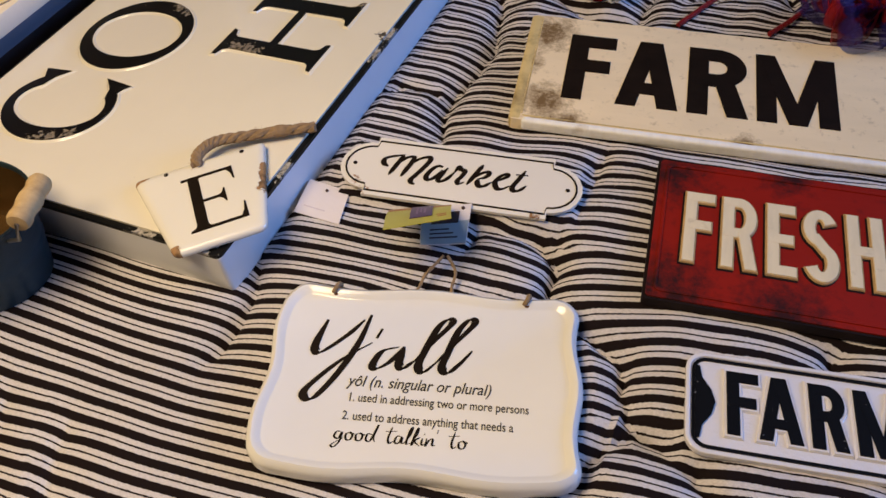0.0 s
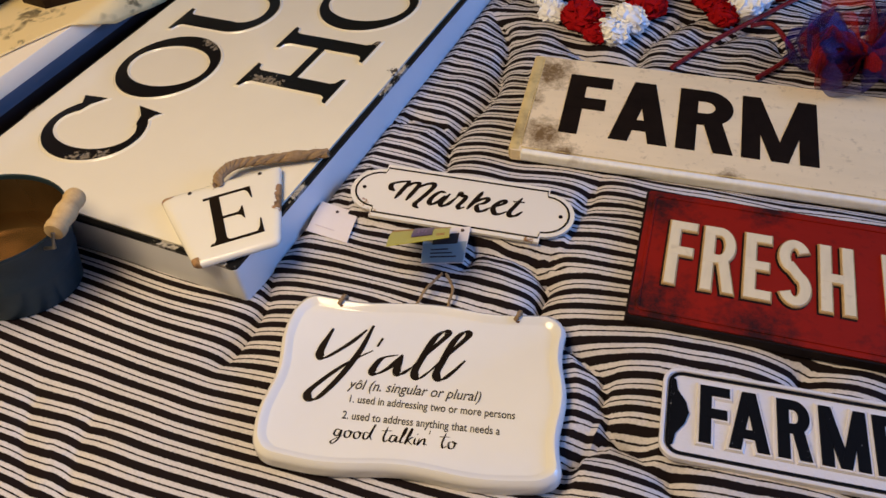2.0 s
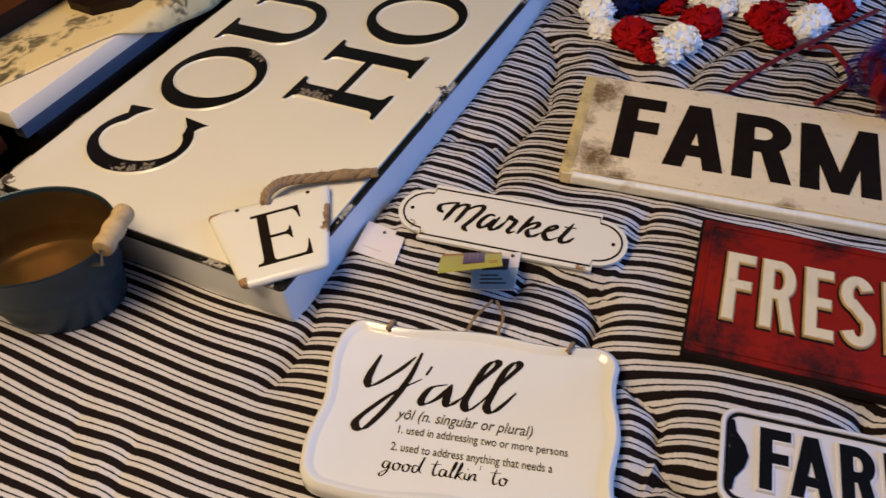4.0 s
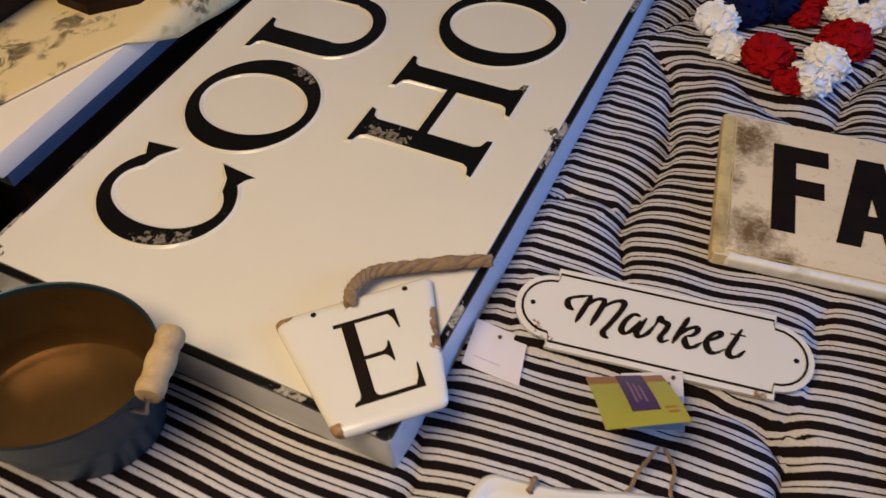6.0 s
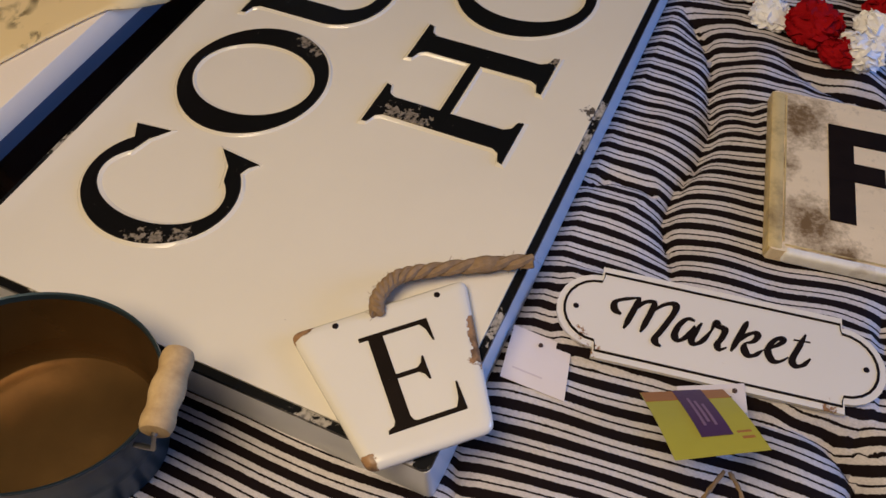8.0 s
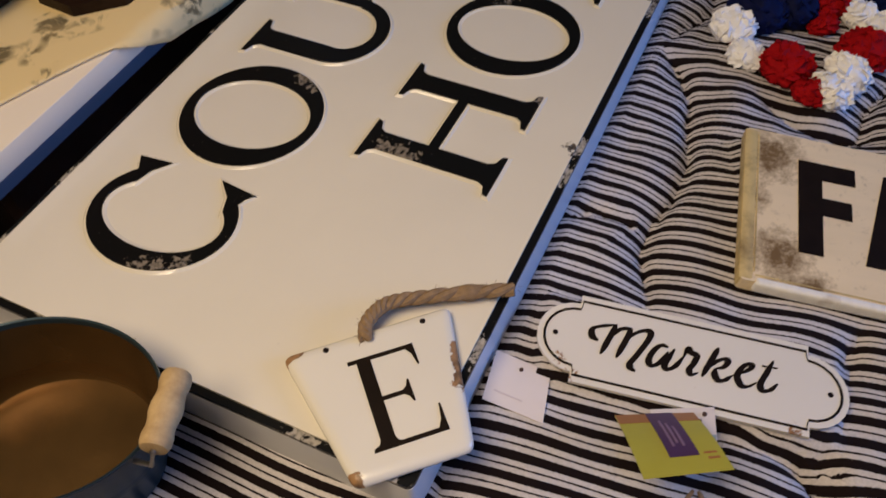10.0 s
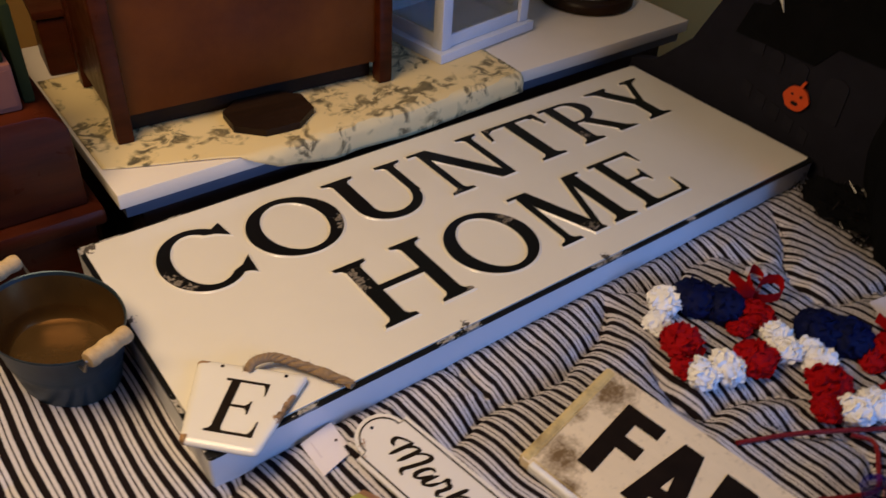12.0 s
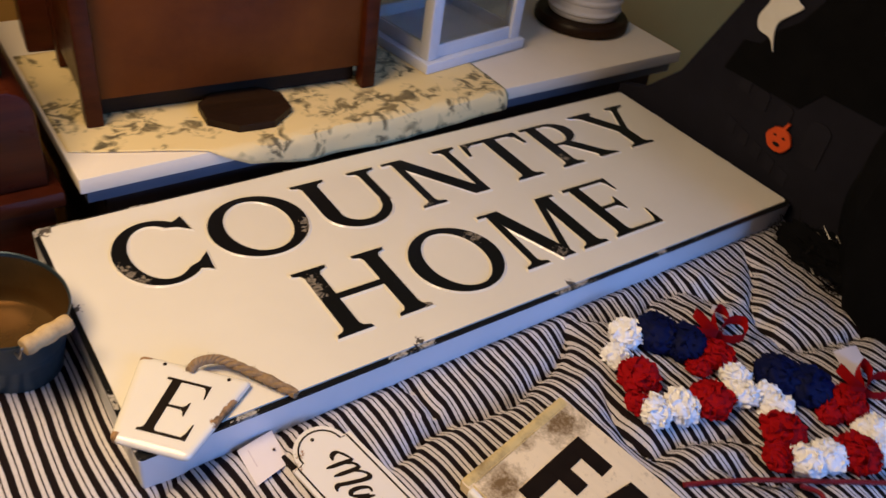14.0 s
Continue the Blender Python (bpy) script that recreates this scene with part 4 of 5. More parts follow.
def fresh_sign():
    s = thing("fresh_sign", FRESH_AT, "worn red metal sign with raised ivory capitals, on the quilt", "sign")
    L, W, Z = 0.38, 0.1464, 0.0075
    mid = Matrix.Translation((L / 2, W / 2, 0))
    part("rim", slab(bmesh.new(), rounded(L, W, 0.003, 3), -0.001, Z, mid), M_REDEDGE, s, "dark worn rim", bevel=0.002)
    part("face", slab(bmesh.new(), rounded(L - 0.004, W - 0.004, 0.003, 3), Z - 0.003, Z + 0.0012, mid), M_RED, s, bevel=0.001)
    bm = bmesh.new()
    ring_plate(bm, rounded(L - 0.014, W - 0.014, 0.005, 4), rounded(L - 0.019, W - 0.019, 0.004, 4), Z, Z + 0.0024)
    bm.transform(mid)
    part("pressed_line", bm, M_RED, s, "raised line pressed along the border", bevel=0.0008)
    for ch, x, w in (("F", 0.0241, 0.0223), ("R", 0.0519, 0.0257), ("E", 0.0845, 0.0212), ("S", 0.1105, 0.0248), ("H", 0.1415, 0.0259)):
        v = 0.0092 / w
        pieces = [([(a * w, b) for a, b in l], [(a * w, b) for a, b in r]) for l, r in block_glyph(ch, 1.0, v, 0.14)]
        shade = part("letter_shadow", strips(pieces, 1, 0.072, Z + 0.001, Z + 0.0014, 0.0014, 0, x - 0.0010, 0.0368), M_REDEDGE, s, "dark painted drop shade of a letter")
        part("letter_edge", strips(pieces, 1, 0.072, Z + 0.001, Z + 0.0026, 0.0005, 0.0005, x, 0.0382), M_TAN, shade, "tan worn edge of a letter, shading put into its colour")
        part("letter", strips(pieces, 1, 0.072, Z + 0.001, Z + 0.0034, -0.0006, 0.0006, x, 0.0382), M_IVORY, shade, "worn raised ivory capital letter")
    part("letter_stem", boxed((0.1885, 0.0382, Z + 0.001), (0.198, 0.1102, Z + 0.0030)), M_IVORY, s, "raised ivory stroke")
    return s


fresh_sign()


def farm_plate():
    s = thing("pressed_tin_plate", PLATE_AT, "white pressed tin plate with raised black capitals and border", "sign")
    L, W, Z = 0.30, 0.0761, 0.0045
    mid = Matrix.Translation((L / 2, W / 2, 0))
    part("plate", slab(bmesh.new(), rounded(L, W, 0.013, 6), 0.0010, Z - 0.0006, mid), M_SILVER, s, bevel=0.0012)
    bm = bmesh.new()
    ring_plate(bm, rounded(L, W, 0.013, 6), rounded(L - 0.0064, W - 0.0064, 0.0105, 6), Z - 0.0012, Z + 0.0010)
    bm.transform(mid)
    part("rolled_rim", bm, M_SILVER, s, "shiny rolled tin rim", bevel=0.0009, segments=3)
    bm = bmesh.new()
    ring_plate(bm, rounded(L - 0.008, W - 0.008, 0.010, 6), rounded(L - 0.0125, W - 0.0125, 0.008, 6), Z - 0.001, Z + 0.0006)
    bm.transform(mid)
    part("border", bm, M_PRESSED, s, "black painted border")
    bm = bmesh.new()
    pts = [(0.006, 0.011), (0.009, 0.011), (0.0105, 0.020), (0.0165, 0.029), (0.0190, 0.038), (0.0165, 0.047), (0.0105, 0.056), (0.009, 0.065), (0.006, 0.065)]
    part("end_ornament", slab(bm, pts, Z - 0.001, Z + 0.0010), M_PRESSED, s, "black scalloped end ornament")
    for ch, x, w in (("F", 0.0260, 0.0205), ("A", 0.0458, 0.0270), ("R", 0.0778, 0.0218), ("M", 0.1056, 0.0310), ("E", 0.1405, 0.0205)):
        v = 0.0082 / w
        pieces = [([(a * w, b) for a, b in l], [(a * w, b) for a, b in r]) for l, r in block_glyph(ch, 1.0, v, 0.17)]
        raised = part("raised_edge", strips(pieces, 1, 0.0475, Z - 0.0010, Z + 0.0012, 0.0013, 0.0013, x, 0.0158), M_SILVER, s, "pressed tin edge round a letter")
        part("letter", strips(pieces, 1, 0.0475, Z + 0.0008, Z + 0.0020, -0.0002, 0.0003, x, 0.0158), M_PRESSED, raised, "raised black capital letter")
    return s


farm_plate()


def yall_sign():
    s = thing("definition_plaque", YALL_AT, "white enamel plaque with wavy edge and black printed definition", "plaque")
    W, H = 0.216, 0.148

    def outline(k):
        """Round corners and slow waves along the four sides, drawn in by k."""
        w, h, r = W / 2 - k, H / 2 - k, 0.0185 - 0.6 * k
        pts = []
        for cx, cy, a0 in ((w - r, -h + r, -90), (w - r, h - r, 0), (-w + r, h - r, 90), (-w + r, -h + r, 180)):
            run = (h if a0 in (-90, 90) else w) * 2 - 2 * r
            along = Vector((-math.sin(math.radians(a0 + 90)), math.cos(math.radians(a0 + 90))))
            corner = [(math.radians(a0 + 10 * i), 0.0) for i in range(10)]
            side = [(math.radians(a0 + 90), run * i / 24) for i in range(1, 24)]
            for a, go in corner + side:
                nx, ny = math.cos(a), math.sin(a)
                x, y = cx + r * nx + along.x * go, cy + r * ny + along.y * go
                x += nx * abs(nx) * math.copysign(0.0021, nx) * math.cos(4 * math.pi * y / H)
                y += ny * abs(ny) * math.copysign(0.0021, ny) * math.cos(4 * math.pi * x / W)
                pts.append((x, y))
        return pts
    bm = bmesh.new()
    levels = [(0.003, -0.001), (0.0, 0.002), (0.0, 0.0095), (0.0012, 0.0126), (0.004, 0.0148), (0.0065, 0.0142), (0.009, 0.0116), (0.0105, 0.0110)]
    rings = [[bm.verts.new((x, y, z)) for x, y in outline(k)] for k, z in levels]
    for a, b in zip(rings, rings[1:]):
        for i in range(len(a)):
            j = (i + 1) % len(a)
            bm.faces.new((a[i], a[j], b[j], b[i]))
    bm.faces.new(rings[0][::-1])
    bm.faces.new(rings[-1])
    part("plate", bm, M_YALL, s)
    zf = 0.0110
    big = (
        (((-71.6, 42.9), (-76.5, 23.7), (-76.2, 16.3), (-71.1, 15.5), (-55.4, 31.1), (-45.3, 44.8)), ((-41, 49.4), (-46.8, 24.6), (-56.9, -0.2), (-67.6, -18.4), (-73.4, -22.7), (-77.5, -19.1), (-74, -10.9), (-56.4, 10), (-37.1, 25.8)),),
        (((-31.6, 38.1), (-34.5, 29.8)),),
        (((-17.5, 23.9), (-28.7, 19.5), (-34.2, 8.5), (-31.2, 4.9), (-22.5, 11.5), (-14.2, 24.3)), ((-14.2, 24.3), (-16.4, 10.8), (-13.3, 6.6), (-5.4, 13.7)),),
        (((-5.4, 13.7), (6.6, 31.5), (17.3, 46.7), (14.4, 50), (7.8, 42.3), (0.4, 21.8), (-2.9, 9.1), (1.3, 4.8), (8.8, 12.7)),),
        (((8.8, 12.7), (22.5, 32.1), (33.3, 47.8), (29.8, 51.1), (22.8, 41.2), (16.3, 20.9), (13.4, 9.5), (17.9, 5.6), (25.5, 13.4), (33.4, 24.6)),))
    for glyph in big:
        part("letter", strips([pen(p, 6.6, 25, 0.16) for p in glyph], 0.001, 0.001, zf, zf + 0.0005), M_INK, s, "black brush script letter")

    def words(text, px, py, size, material, shear=0.0, wide=1.0):
        c = bpy.data.curves.new("printed_line", "FONT")
        c.body, c.size, c.shear, c.extrude = text, size, shear, 0.0002
        c.materials.append(material)
        o = new("printed_line", c)
        o.parent = s
        o.matrix_basis = pose(px, py, zf + 0.0003) @ Matrix.Diagonal((wide, 1, 1, 1))
        return o
    words("yôl (n. singular or plural)", -0.0491, -0.0098, 0.0122, M_GREYINK, 0.25, 0.80)
    words("1. used in addressing two or more persons", -0.0471, -0.0215, 0.0092, M_GREYINK, 0, 0.755)
    words("2. used to address anything that needs a", -0.0485, -0.0354, 0.0092, M_GREYINK, 0, 0.755)
    small = {
        "g": [((0.34, 0.44), (0.14, 0.46), (0.06, 0.16), (0.24, 0.08), (0.36, 0.44), (0.30, -0.10), (0.10, -0.42), (0.0, -0.28), (0.44, 0.12))],
        "o": [((0.26, 0.46), (0.08, 0.36), (0.10, 0.06), (0.28, 0.06), (0.34, 0.34), (0.22, 0.46), (0.44, 0.36))],
        "d": [((0.32, 0.42), (0.12, 0.44), (0.08, 0.10), (0.24, 0.06), (0.36, 0.40), (0.52, 1.0), (0.38, 0.30), (0.46, 0.04))],
        "t": [((0.26, 0.92), (0.14, 0.30), (0.20, 0.02), (0.36, 0.14)), ((0.0, 0.66), (0.46, 0.72))],
        "a": [((0.34, 0.42), (0.14, 0.44), (0.06, 0.12), (0.22, 0.06), (0.36, 0.42), (0.34, 0.10), (0.48, 0.10))],
        "l": [((0.0, 0.10), (0.22, 0.60), (0.28, 1.0), (0.18, 0.80), (0.08, 0.10), (0.24, 0.10))],
        "k": [((0.0, 0.10), (0.22, 0.60), (0.26, 1.0), (0.14, 0.60), (0.04, 0.0), (0.14, 0.28), (0.34, 0.46), (0.16, 0.24), (0.36, 0.0))],
        "i": [((0.06, 0.44), (0.04, 0.10), (0.20, 0.10)), ((0.12, 0.70), (0.14, 0.64))],
        "n": [((0.04, 0.46), (0.0, 0.02), (0.14, 0.36), (0.28, 0.42), (0.28, 0.10), (0.40, 0.10))],
        "'": [((0.06, 0.98), (0.02, 0.76))]}
    x = 0.0
    bm = bmesh.new()
    for ch in "good talkin' to":
        if ch in small:
            strips([pen(p, 0.095, 30, 0.35, 5) for p in small[ch]], 0.0158, 0.0128, zf, zf + 0.0004, 0, 0, -0.0520 + x * 0.0158, -0.0503, bm)
        x += {"g": 0.46, "o": 0.42, "d": 0.50, "t": 0.36, "a": 0.46, "l": 0.26, "k": 0.40, "i": 0.20, "n": 0.42, "'": 0.16, " ": 0.34}[ch]
    part("script_line", bm, M_INK, s, "black thin script line")
    for nx in (-0.070, 0.070):
        part("hole", lathe(bmesh.new(), ((0.0022, 0.011), (0.0022, 0.0134), (0.001, 0.0136)), 12, Matrix.Translation((nx, 0.0665, 0))), M_RUST, s, "rust-edged hole")
    for nx in (-0.070, 0.070):
        bm = bmesh.new()
        tube(bm, spline([(nx - 0.002, 0.0655, 0.0140), (nx, 0.0675, 0.0168), (nx + 0.001, 0.0715, 0.0165), (nx + 0.002, 0.0748, 0.012), (nx + 0.001, 0.0755, 0.006)], 5), 0.0018, 7, 0.5, 0.15)
        part("cord_knot", bm, M_ROPE, s, "jute knot over the plaque's edge")
    bm = bmesh.new()
    tube(bm, spline([(-0.070, 0.0665, 0.0135), (-0.066, 0.072, 0.006), (-0.04, 0.0745, 0.004), (-0.014, 0.075, 0.008), (-0.006, 0.088, 0.014), (0.006, 0.104, 0.018)], 6), 0.0013, 6, 0.6, 0.2)
    tube(bm, spline([(0.070, 0.0665, 0.0135), (0.066, 0.072, 0.006), (0.045, 0.0745, 0.004), (0.016, 0.076, 0.008), (0.016, 0.092, 0.014), (0.009, 0.104, 0.018)], 6), 0.0013, 6, 0.6, 0.2)
    part("hanging_cord", bm, M_ROPE, s, "thin jute hanging cord")
    return s


yall_sign()

# ---- price tags ----


def quad_card(name, corners, thick, material, label, category="tag"):
    """A thin stiff card between four corners, as a thing standing at the first."""
    o = sum((Vector(c) for c in corners), Vector()) / 4
    ob = thing(name, Matrix.Translation(o), label, category)
    vs = [Vector(c) - o for c in corners]
    n = (vs[1] - vs[0]).cross(vs[3] - vs[0]).normalized()
    return ob, vs, n


def card_patch(bm, vs, n, u0, u1, v0, v1, z0, z1, div=8, bend=0.0):
    """A piece of the card between shares of its sides."""
    def at(u, v, z):
        p = vs[0] * (1 - u) * (1 - v) + vs[1] * u * (1 - v) + vs[2] * u * v + vs[3] * (1 - u) * v
        return p + n * (z + bend * math.sin(math.pi * v))
    lo, hi = [], []
    for j in range(div + 1):
        for i in range(div + 1):
            u, v = u0 + (u1 - u0) * i / div, v0 + (v1 - v0) * j / div
            lo.append(bm.verts.new(at(u, v, z0)))
            hi.append(bm.verts.new(at(u, v, z1)))
    w = div + 1
    for j in range(div):
        for i in range(div):
            a, b, c, d = j * w + i, j * w + i + 1, (j + 1) * w + i + 1, (j + 1) * w + i
            bm.faces.new((hi[a], hi[b], hi[c], hi[d]))
            bm.faces.new((lo[d], lo[c], lo[b], lo[a]))
    rim = [i for i in range(w)] + [j * w + div for j in range(1, w)] + [div * w + i for i in range(div - 1, -1, -1)] + [j * w for j in range(div - 1, 0, -1)]
    for a, b in zip(rim, rim[1:] + rim[:1]):
        bm.faces.new((lo[a], lo[b], hi[b], hi[a]))
    bmesh.ops.recalc_face_normals(bm, faces=bm.faces)
    return bm


def white_tag():
    ob, vs, n = quad_card("price_card", [(0.083, -0.007, 0.606), (0.084, -0.048, 0.603), (0.119, -0.040, 0.605), (0.119, -0.002, 0.608)], 0.0005, M_CARD, "small pale pink card on the quilt beside the sign")
    part("card", card_patch(bmesh.new(), vs, n, 0, 1, 0, 1, 0, 0.0006, 6, 0.0008), M_CARD, ob)
    part("print", card_patch(bmesh.new(), vs, n, 0.14, 0.62, 0.22, 0.25, 0.0006, 0.00075, 6, 0.0008), M_FAINT, ob, "faint unreadable print line")
    part("punched_hole", lathe(bmesh.new(), ((0.0014, 0.0014), (0.0014, 0.0022), (0.0006, 0.0023)), 10, Matrix.Translation(vs[0] * 0.1 + vs[1] * 0.1 + vs[2] * 0.4 + vs[3] * 0.4)), M_DARK, ob)


white_tag()


def green_tag():
    ob, vs, n = quad_card("price_tag", [(0.0512, -0.1142, 0.6535), (0.0759, -0.1564, 0.6544), (0.1239, -0.1310, 0.6126), (0.1007, -0.0876, 0.6155)], 0.0005, M_GREEN, "olive green swing tag with purple band, propped up on the quilt")
    part("card", card_patch(bmesh.new(), vs, n, 0, 1, 0, 1, 0, 0.0006, 8, 0.002), M_GREEN, ob)
    part("top_band", card_patch(bmesh.new(), vs, n, 0.004, 0.996, 0.82, 0.997, 0.0006, 0.0009, 6, 0.002), M_ORANGE, ob, "russet band along the top")
    part("purple_band", card_patch(bmesh.new(), vs, n, 0.38, 0.72, 0.22, 0.999, 0.0009, 0.0013, 6, 0.002), M_PURPLE, ob, "deep purple band with print")
    bm = bmesh.new()
    for k in range(3):
        card_patch(bm, vs, n, 0.47 + 0.06 * k, 0.50 + 0.06 * k, 0.36 + 0.05 * (k % 2), 0.82 - 0.06 * k, 0.0013, 0.0016, 6, 0.002)
    part("print", bm, M_PURPLEINK, ob, "unreadable mauve print")
    bm = bmesh.new()
    card_patch(bm, vs, n, 0.80, 0.93, 0.16, 0.19, 0.0006, 0.0009, 4, 0.002)
    card_patch(bm, vs, n, 0.78, 0.93, 0.24, 0.265, 0.0006, 0.0009, 4, 0.002)
    part("small_print", bm, M_ORANGE, ob, "unreadable small print")
    ob2, vs2, n2 = quad_card("maker_card", [(0.082, -0.122, 0.6065), (0.095, -0.155, 0.6065), (0.138, -0.142, 0.6045), (0.120, -0.106, 0.6045)], 0.0005, M_GREYCARD, "pale card with a dark emblem under the green tag")
    part("card", card_patch(bmesh.new(), vs2, n2, 0, 1, 0, 1, 0, 0.0006, 6, 0.001), M_CARD, ob2)
    part("lower_panel", card_patch(bmesh.new(), vs2, n2, 0.01, 0.99, 0.01, 0.55, 0.0006, 0.0009, 6, 0.001), M_GREYCARD, ob2, "blue grey panel")
    part("emblem", card_patch(bmesh.new(), vs2, n2, 0.22, 0.78, 0.50, 0.80, 0.0009, 0.0013, 6, 0.001), M_DARK, ob2, "plain dark emblem")
    bm = bmesh.new()
    for k in range(3):
        card_patch(bm, vs2, n2, 0.2, 0.8 - 0.1 * k, 0.14 + 0.1 * k, 0.17 + 0.1 * k, 0.0009, 0.0012, 4, 0.001)
    part("print", bm, M_DARK, ob2, "unreadable print lines")
    part("punched_hole", lathe(bmesh.new(), ((0.0015, 0.0012), (0.0015, 0.0022), (0.0006, 0.0023)), 10, Matrix.Translation(vs2[2] * 0.72 + vs2[3] * 0.16 + vs2[1] * 0.12)), M_DARK, ob2)


green_tag()

# ---- the zinc pail ----


def pail():
    p = thing("pail", pose(-0.0578, 0.2045, 0.6005, 0, 0, -69.8), "oval blue-green zinc tub with two turned wooden handles, on the quilt", "tub")
    R, H = 0.080, 0.083
    oval = Matrix.Diagonal((0.941, 0.725, 0.922, 1))
    RH, HH = 0.0753, 0.0765
    out = [(0.056, 0.0), (0.059, 0.001), (0.0665, 0.034), (0.068, 0.037), (0.068, 0.041), (0.0685, 0.044), (R - 0.003, H - 0.006), (R - 0.001, H - 0.003), (R, H - 0.001), (R - 0.0005, H + 0.0008), (R - 0.002, H)]
    bm = bmesh.new()
    lathe(bm, out + [(R - 0.003, H - 0.004)], 64, oval)
    fs = [f for f in bm.faces if len(f.verts) > 8 and f.calc_center_median().z > 0.05]
    bmesh.ops.delete(bm, geom=fs, context="FACES_ONLY")
    part("wall", bm, M_PAIL, p)
    bm = bmesh.new()
    lathe(bm, [(R - 0.0028, H - 0.0035), (0.0672, 0.048), (0.0658, 0.044), (0.0662, 0.040), (0.0645, 0.035), (0.0635, 0.0300), (0.0615, 0.0280), (0.050, 0.0276), (0.030, 0.0278), (0.012, 0.0280)], 64, oval)
    fs = [f for f in bm.faces if len(f.verts) > 8 and f.calc_center_median().z > 0.05]
    bmesh.ops.delete(bm, geom=fs, context="FACES_ONLY")
    bmesh.ops.reverse_faces(bm, faces=bm.faces)
    part("inside", bm, M_PAILIN, p, "aged brownish zinc inside")
    for az in (0, 180):
        m = pose(0, 0, 0, 0, 0, az) @ pose(RH + 0.0072, -0.002, HH + 0.0095, 90, 0, 0) @ Matrix.Diagonal((0.92, 0.92, 0.80, 1))
        prof = [(0.004, -0.0285), (0.0080, -0.0275), (0.0092, -0.024), (0.0094, -0.019), (0.0084, -0.014), (0.0086, -0.009), (0.0097, -0.003), (0.0097, 0.003), (0.0086, 0.009), (0.0084, 0.014), (0.0094, 0.019), (0.0092, 0.024), (0.0080, 0.0275), (0.004, 0.0285)]
        h = part("handle", lathe(bmesh.new(), prof, 20, m), M_BEIGEWOOD, p, "pale turned wooden grip")
        r = pose(0, 0, 0, 0, 0, az)
        bm = bmesh.new()
        tube(bm, [r @ Vector(v) for v in ((RH - 0.0085, -0.024, HH - 0.008), (RH + 0.003, -0.027, HH - 0.004), (RH + 0.0072, -0.026, HH + 0.0095), (RH + 0.0072, 0.022, HH + 0.0095), (RH + 0.003, 0.024, HH - 0.004), (RH - 0.0085, 0.024, HH - 0.008))], 0.0016, 8)
        part("bail_wire", bm, M_WIRE, h, "bent steel wire")
    return p


pail()

# ---- the low white table and what stands on it ----


def low_table():
    t = thing("low_table", pose(0.007, 0.0025, -0.014), "low table with white painted top and dark frame", "table")
    part("tabletop", boxed((0.052, 0.361, 0.670), (1.048, 0.80, 0.690)), M_BOARD, t, bevel=0.002)
    part("front_rail", boxed((0.060, 0.370, 0.650), (1.040, 0.386, 0.6695)), M_RAIL, t, "front rail under the top, shade put into its grey-blue colour", bevel=0.002)
    part("apron", boxed((0.085, 0.395, 0.50), (1.028, 0.415, 0.6690)), M_DARK, t, "dark front apron", bevel=0.002)
    part("side_panel", boxed((0.085, 0.4155, 0.50), (0.105, 0.78, 0.6690)), M_DARK, t, bevel=0.002)
    part("side_panel", boxed((1.008, 0.4155, 0.50), (1.028, 0.78, 0.6690)), M_DARK, t, bevel=0.002)
    for x in (0.10, 0.978):
        for y in (0.418, 0.74):
            part("leg", boxed((x, y, 0.014), (x + 0.04, y + 0.04, 0.4995)), M_DARK, t, bevel=0.003)


low_table()


def toile_runner():
    """Cloth over the table: it lies on the top and hangs over the front edge along part of its length."""
    bm = bmesh.new()
    nx, ny = 90, 60
    grid = []
    for j in range(ny + 1):
        row = []
        for i in range(nx + 1):
            u = i / nx
            x = 0.056 + 0.60 * u
            front = float(np.interp(x, (0.05, 0.19, 0.25, 0.33, 0.46, 0.66), (0.4215, 0.3670, 0.334, 0.322, 0.318, 0.330)))
            front += 0.004 * noise.noise((x * 14, 0, 3))
            v = j / ny
            s = front + (0.678 - front) * v
            z = 0.6912 + 0.0010 * (noise.noise((x * 16, s * 16, 0)) + 0.5)
            y = s
            if s < 0.357:
                over = 0.357 - s
                y = 0.3535 - 0.004 * math.sin(min(1, over / 0.01) * 1.5) - 0.003 * noise.noise((x * 26, 1, 0)) * over / 0.03
                z = 0.6905 - over
            row.append(bm.verts.new((x, y, z)))
        grid.append(row)
    for j in range(ny):
        for i in range(nx):
            bm.faces.new((grid[j][i], grid[j][i + 1], grid[j + 1][i + 1], grid[j + 1][i]))
    ob = part("table_runner", bm, M_TOILE)
    md = ob.modifiers.new("cloth", "SOLIDIFY")
    md.thickness, md.offset = 0.0008, 1
    ob.matrix_basis = pose(0.007, 0.0025, -0.014)
    tagged(ob, "cream toile cloth with grey leafy print over the table", "cloth")


toile_runner()


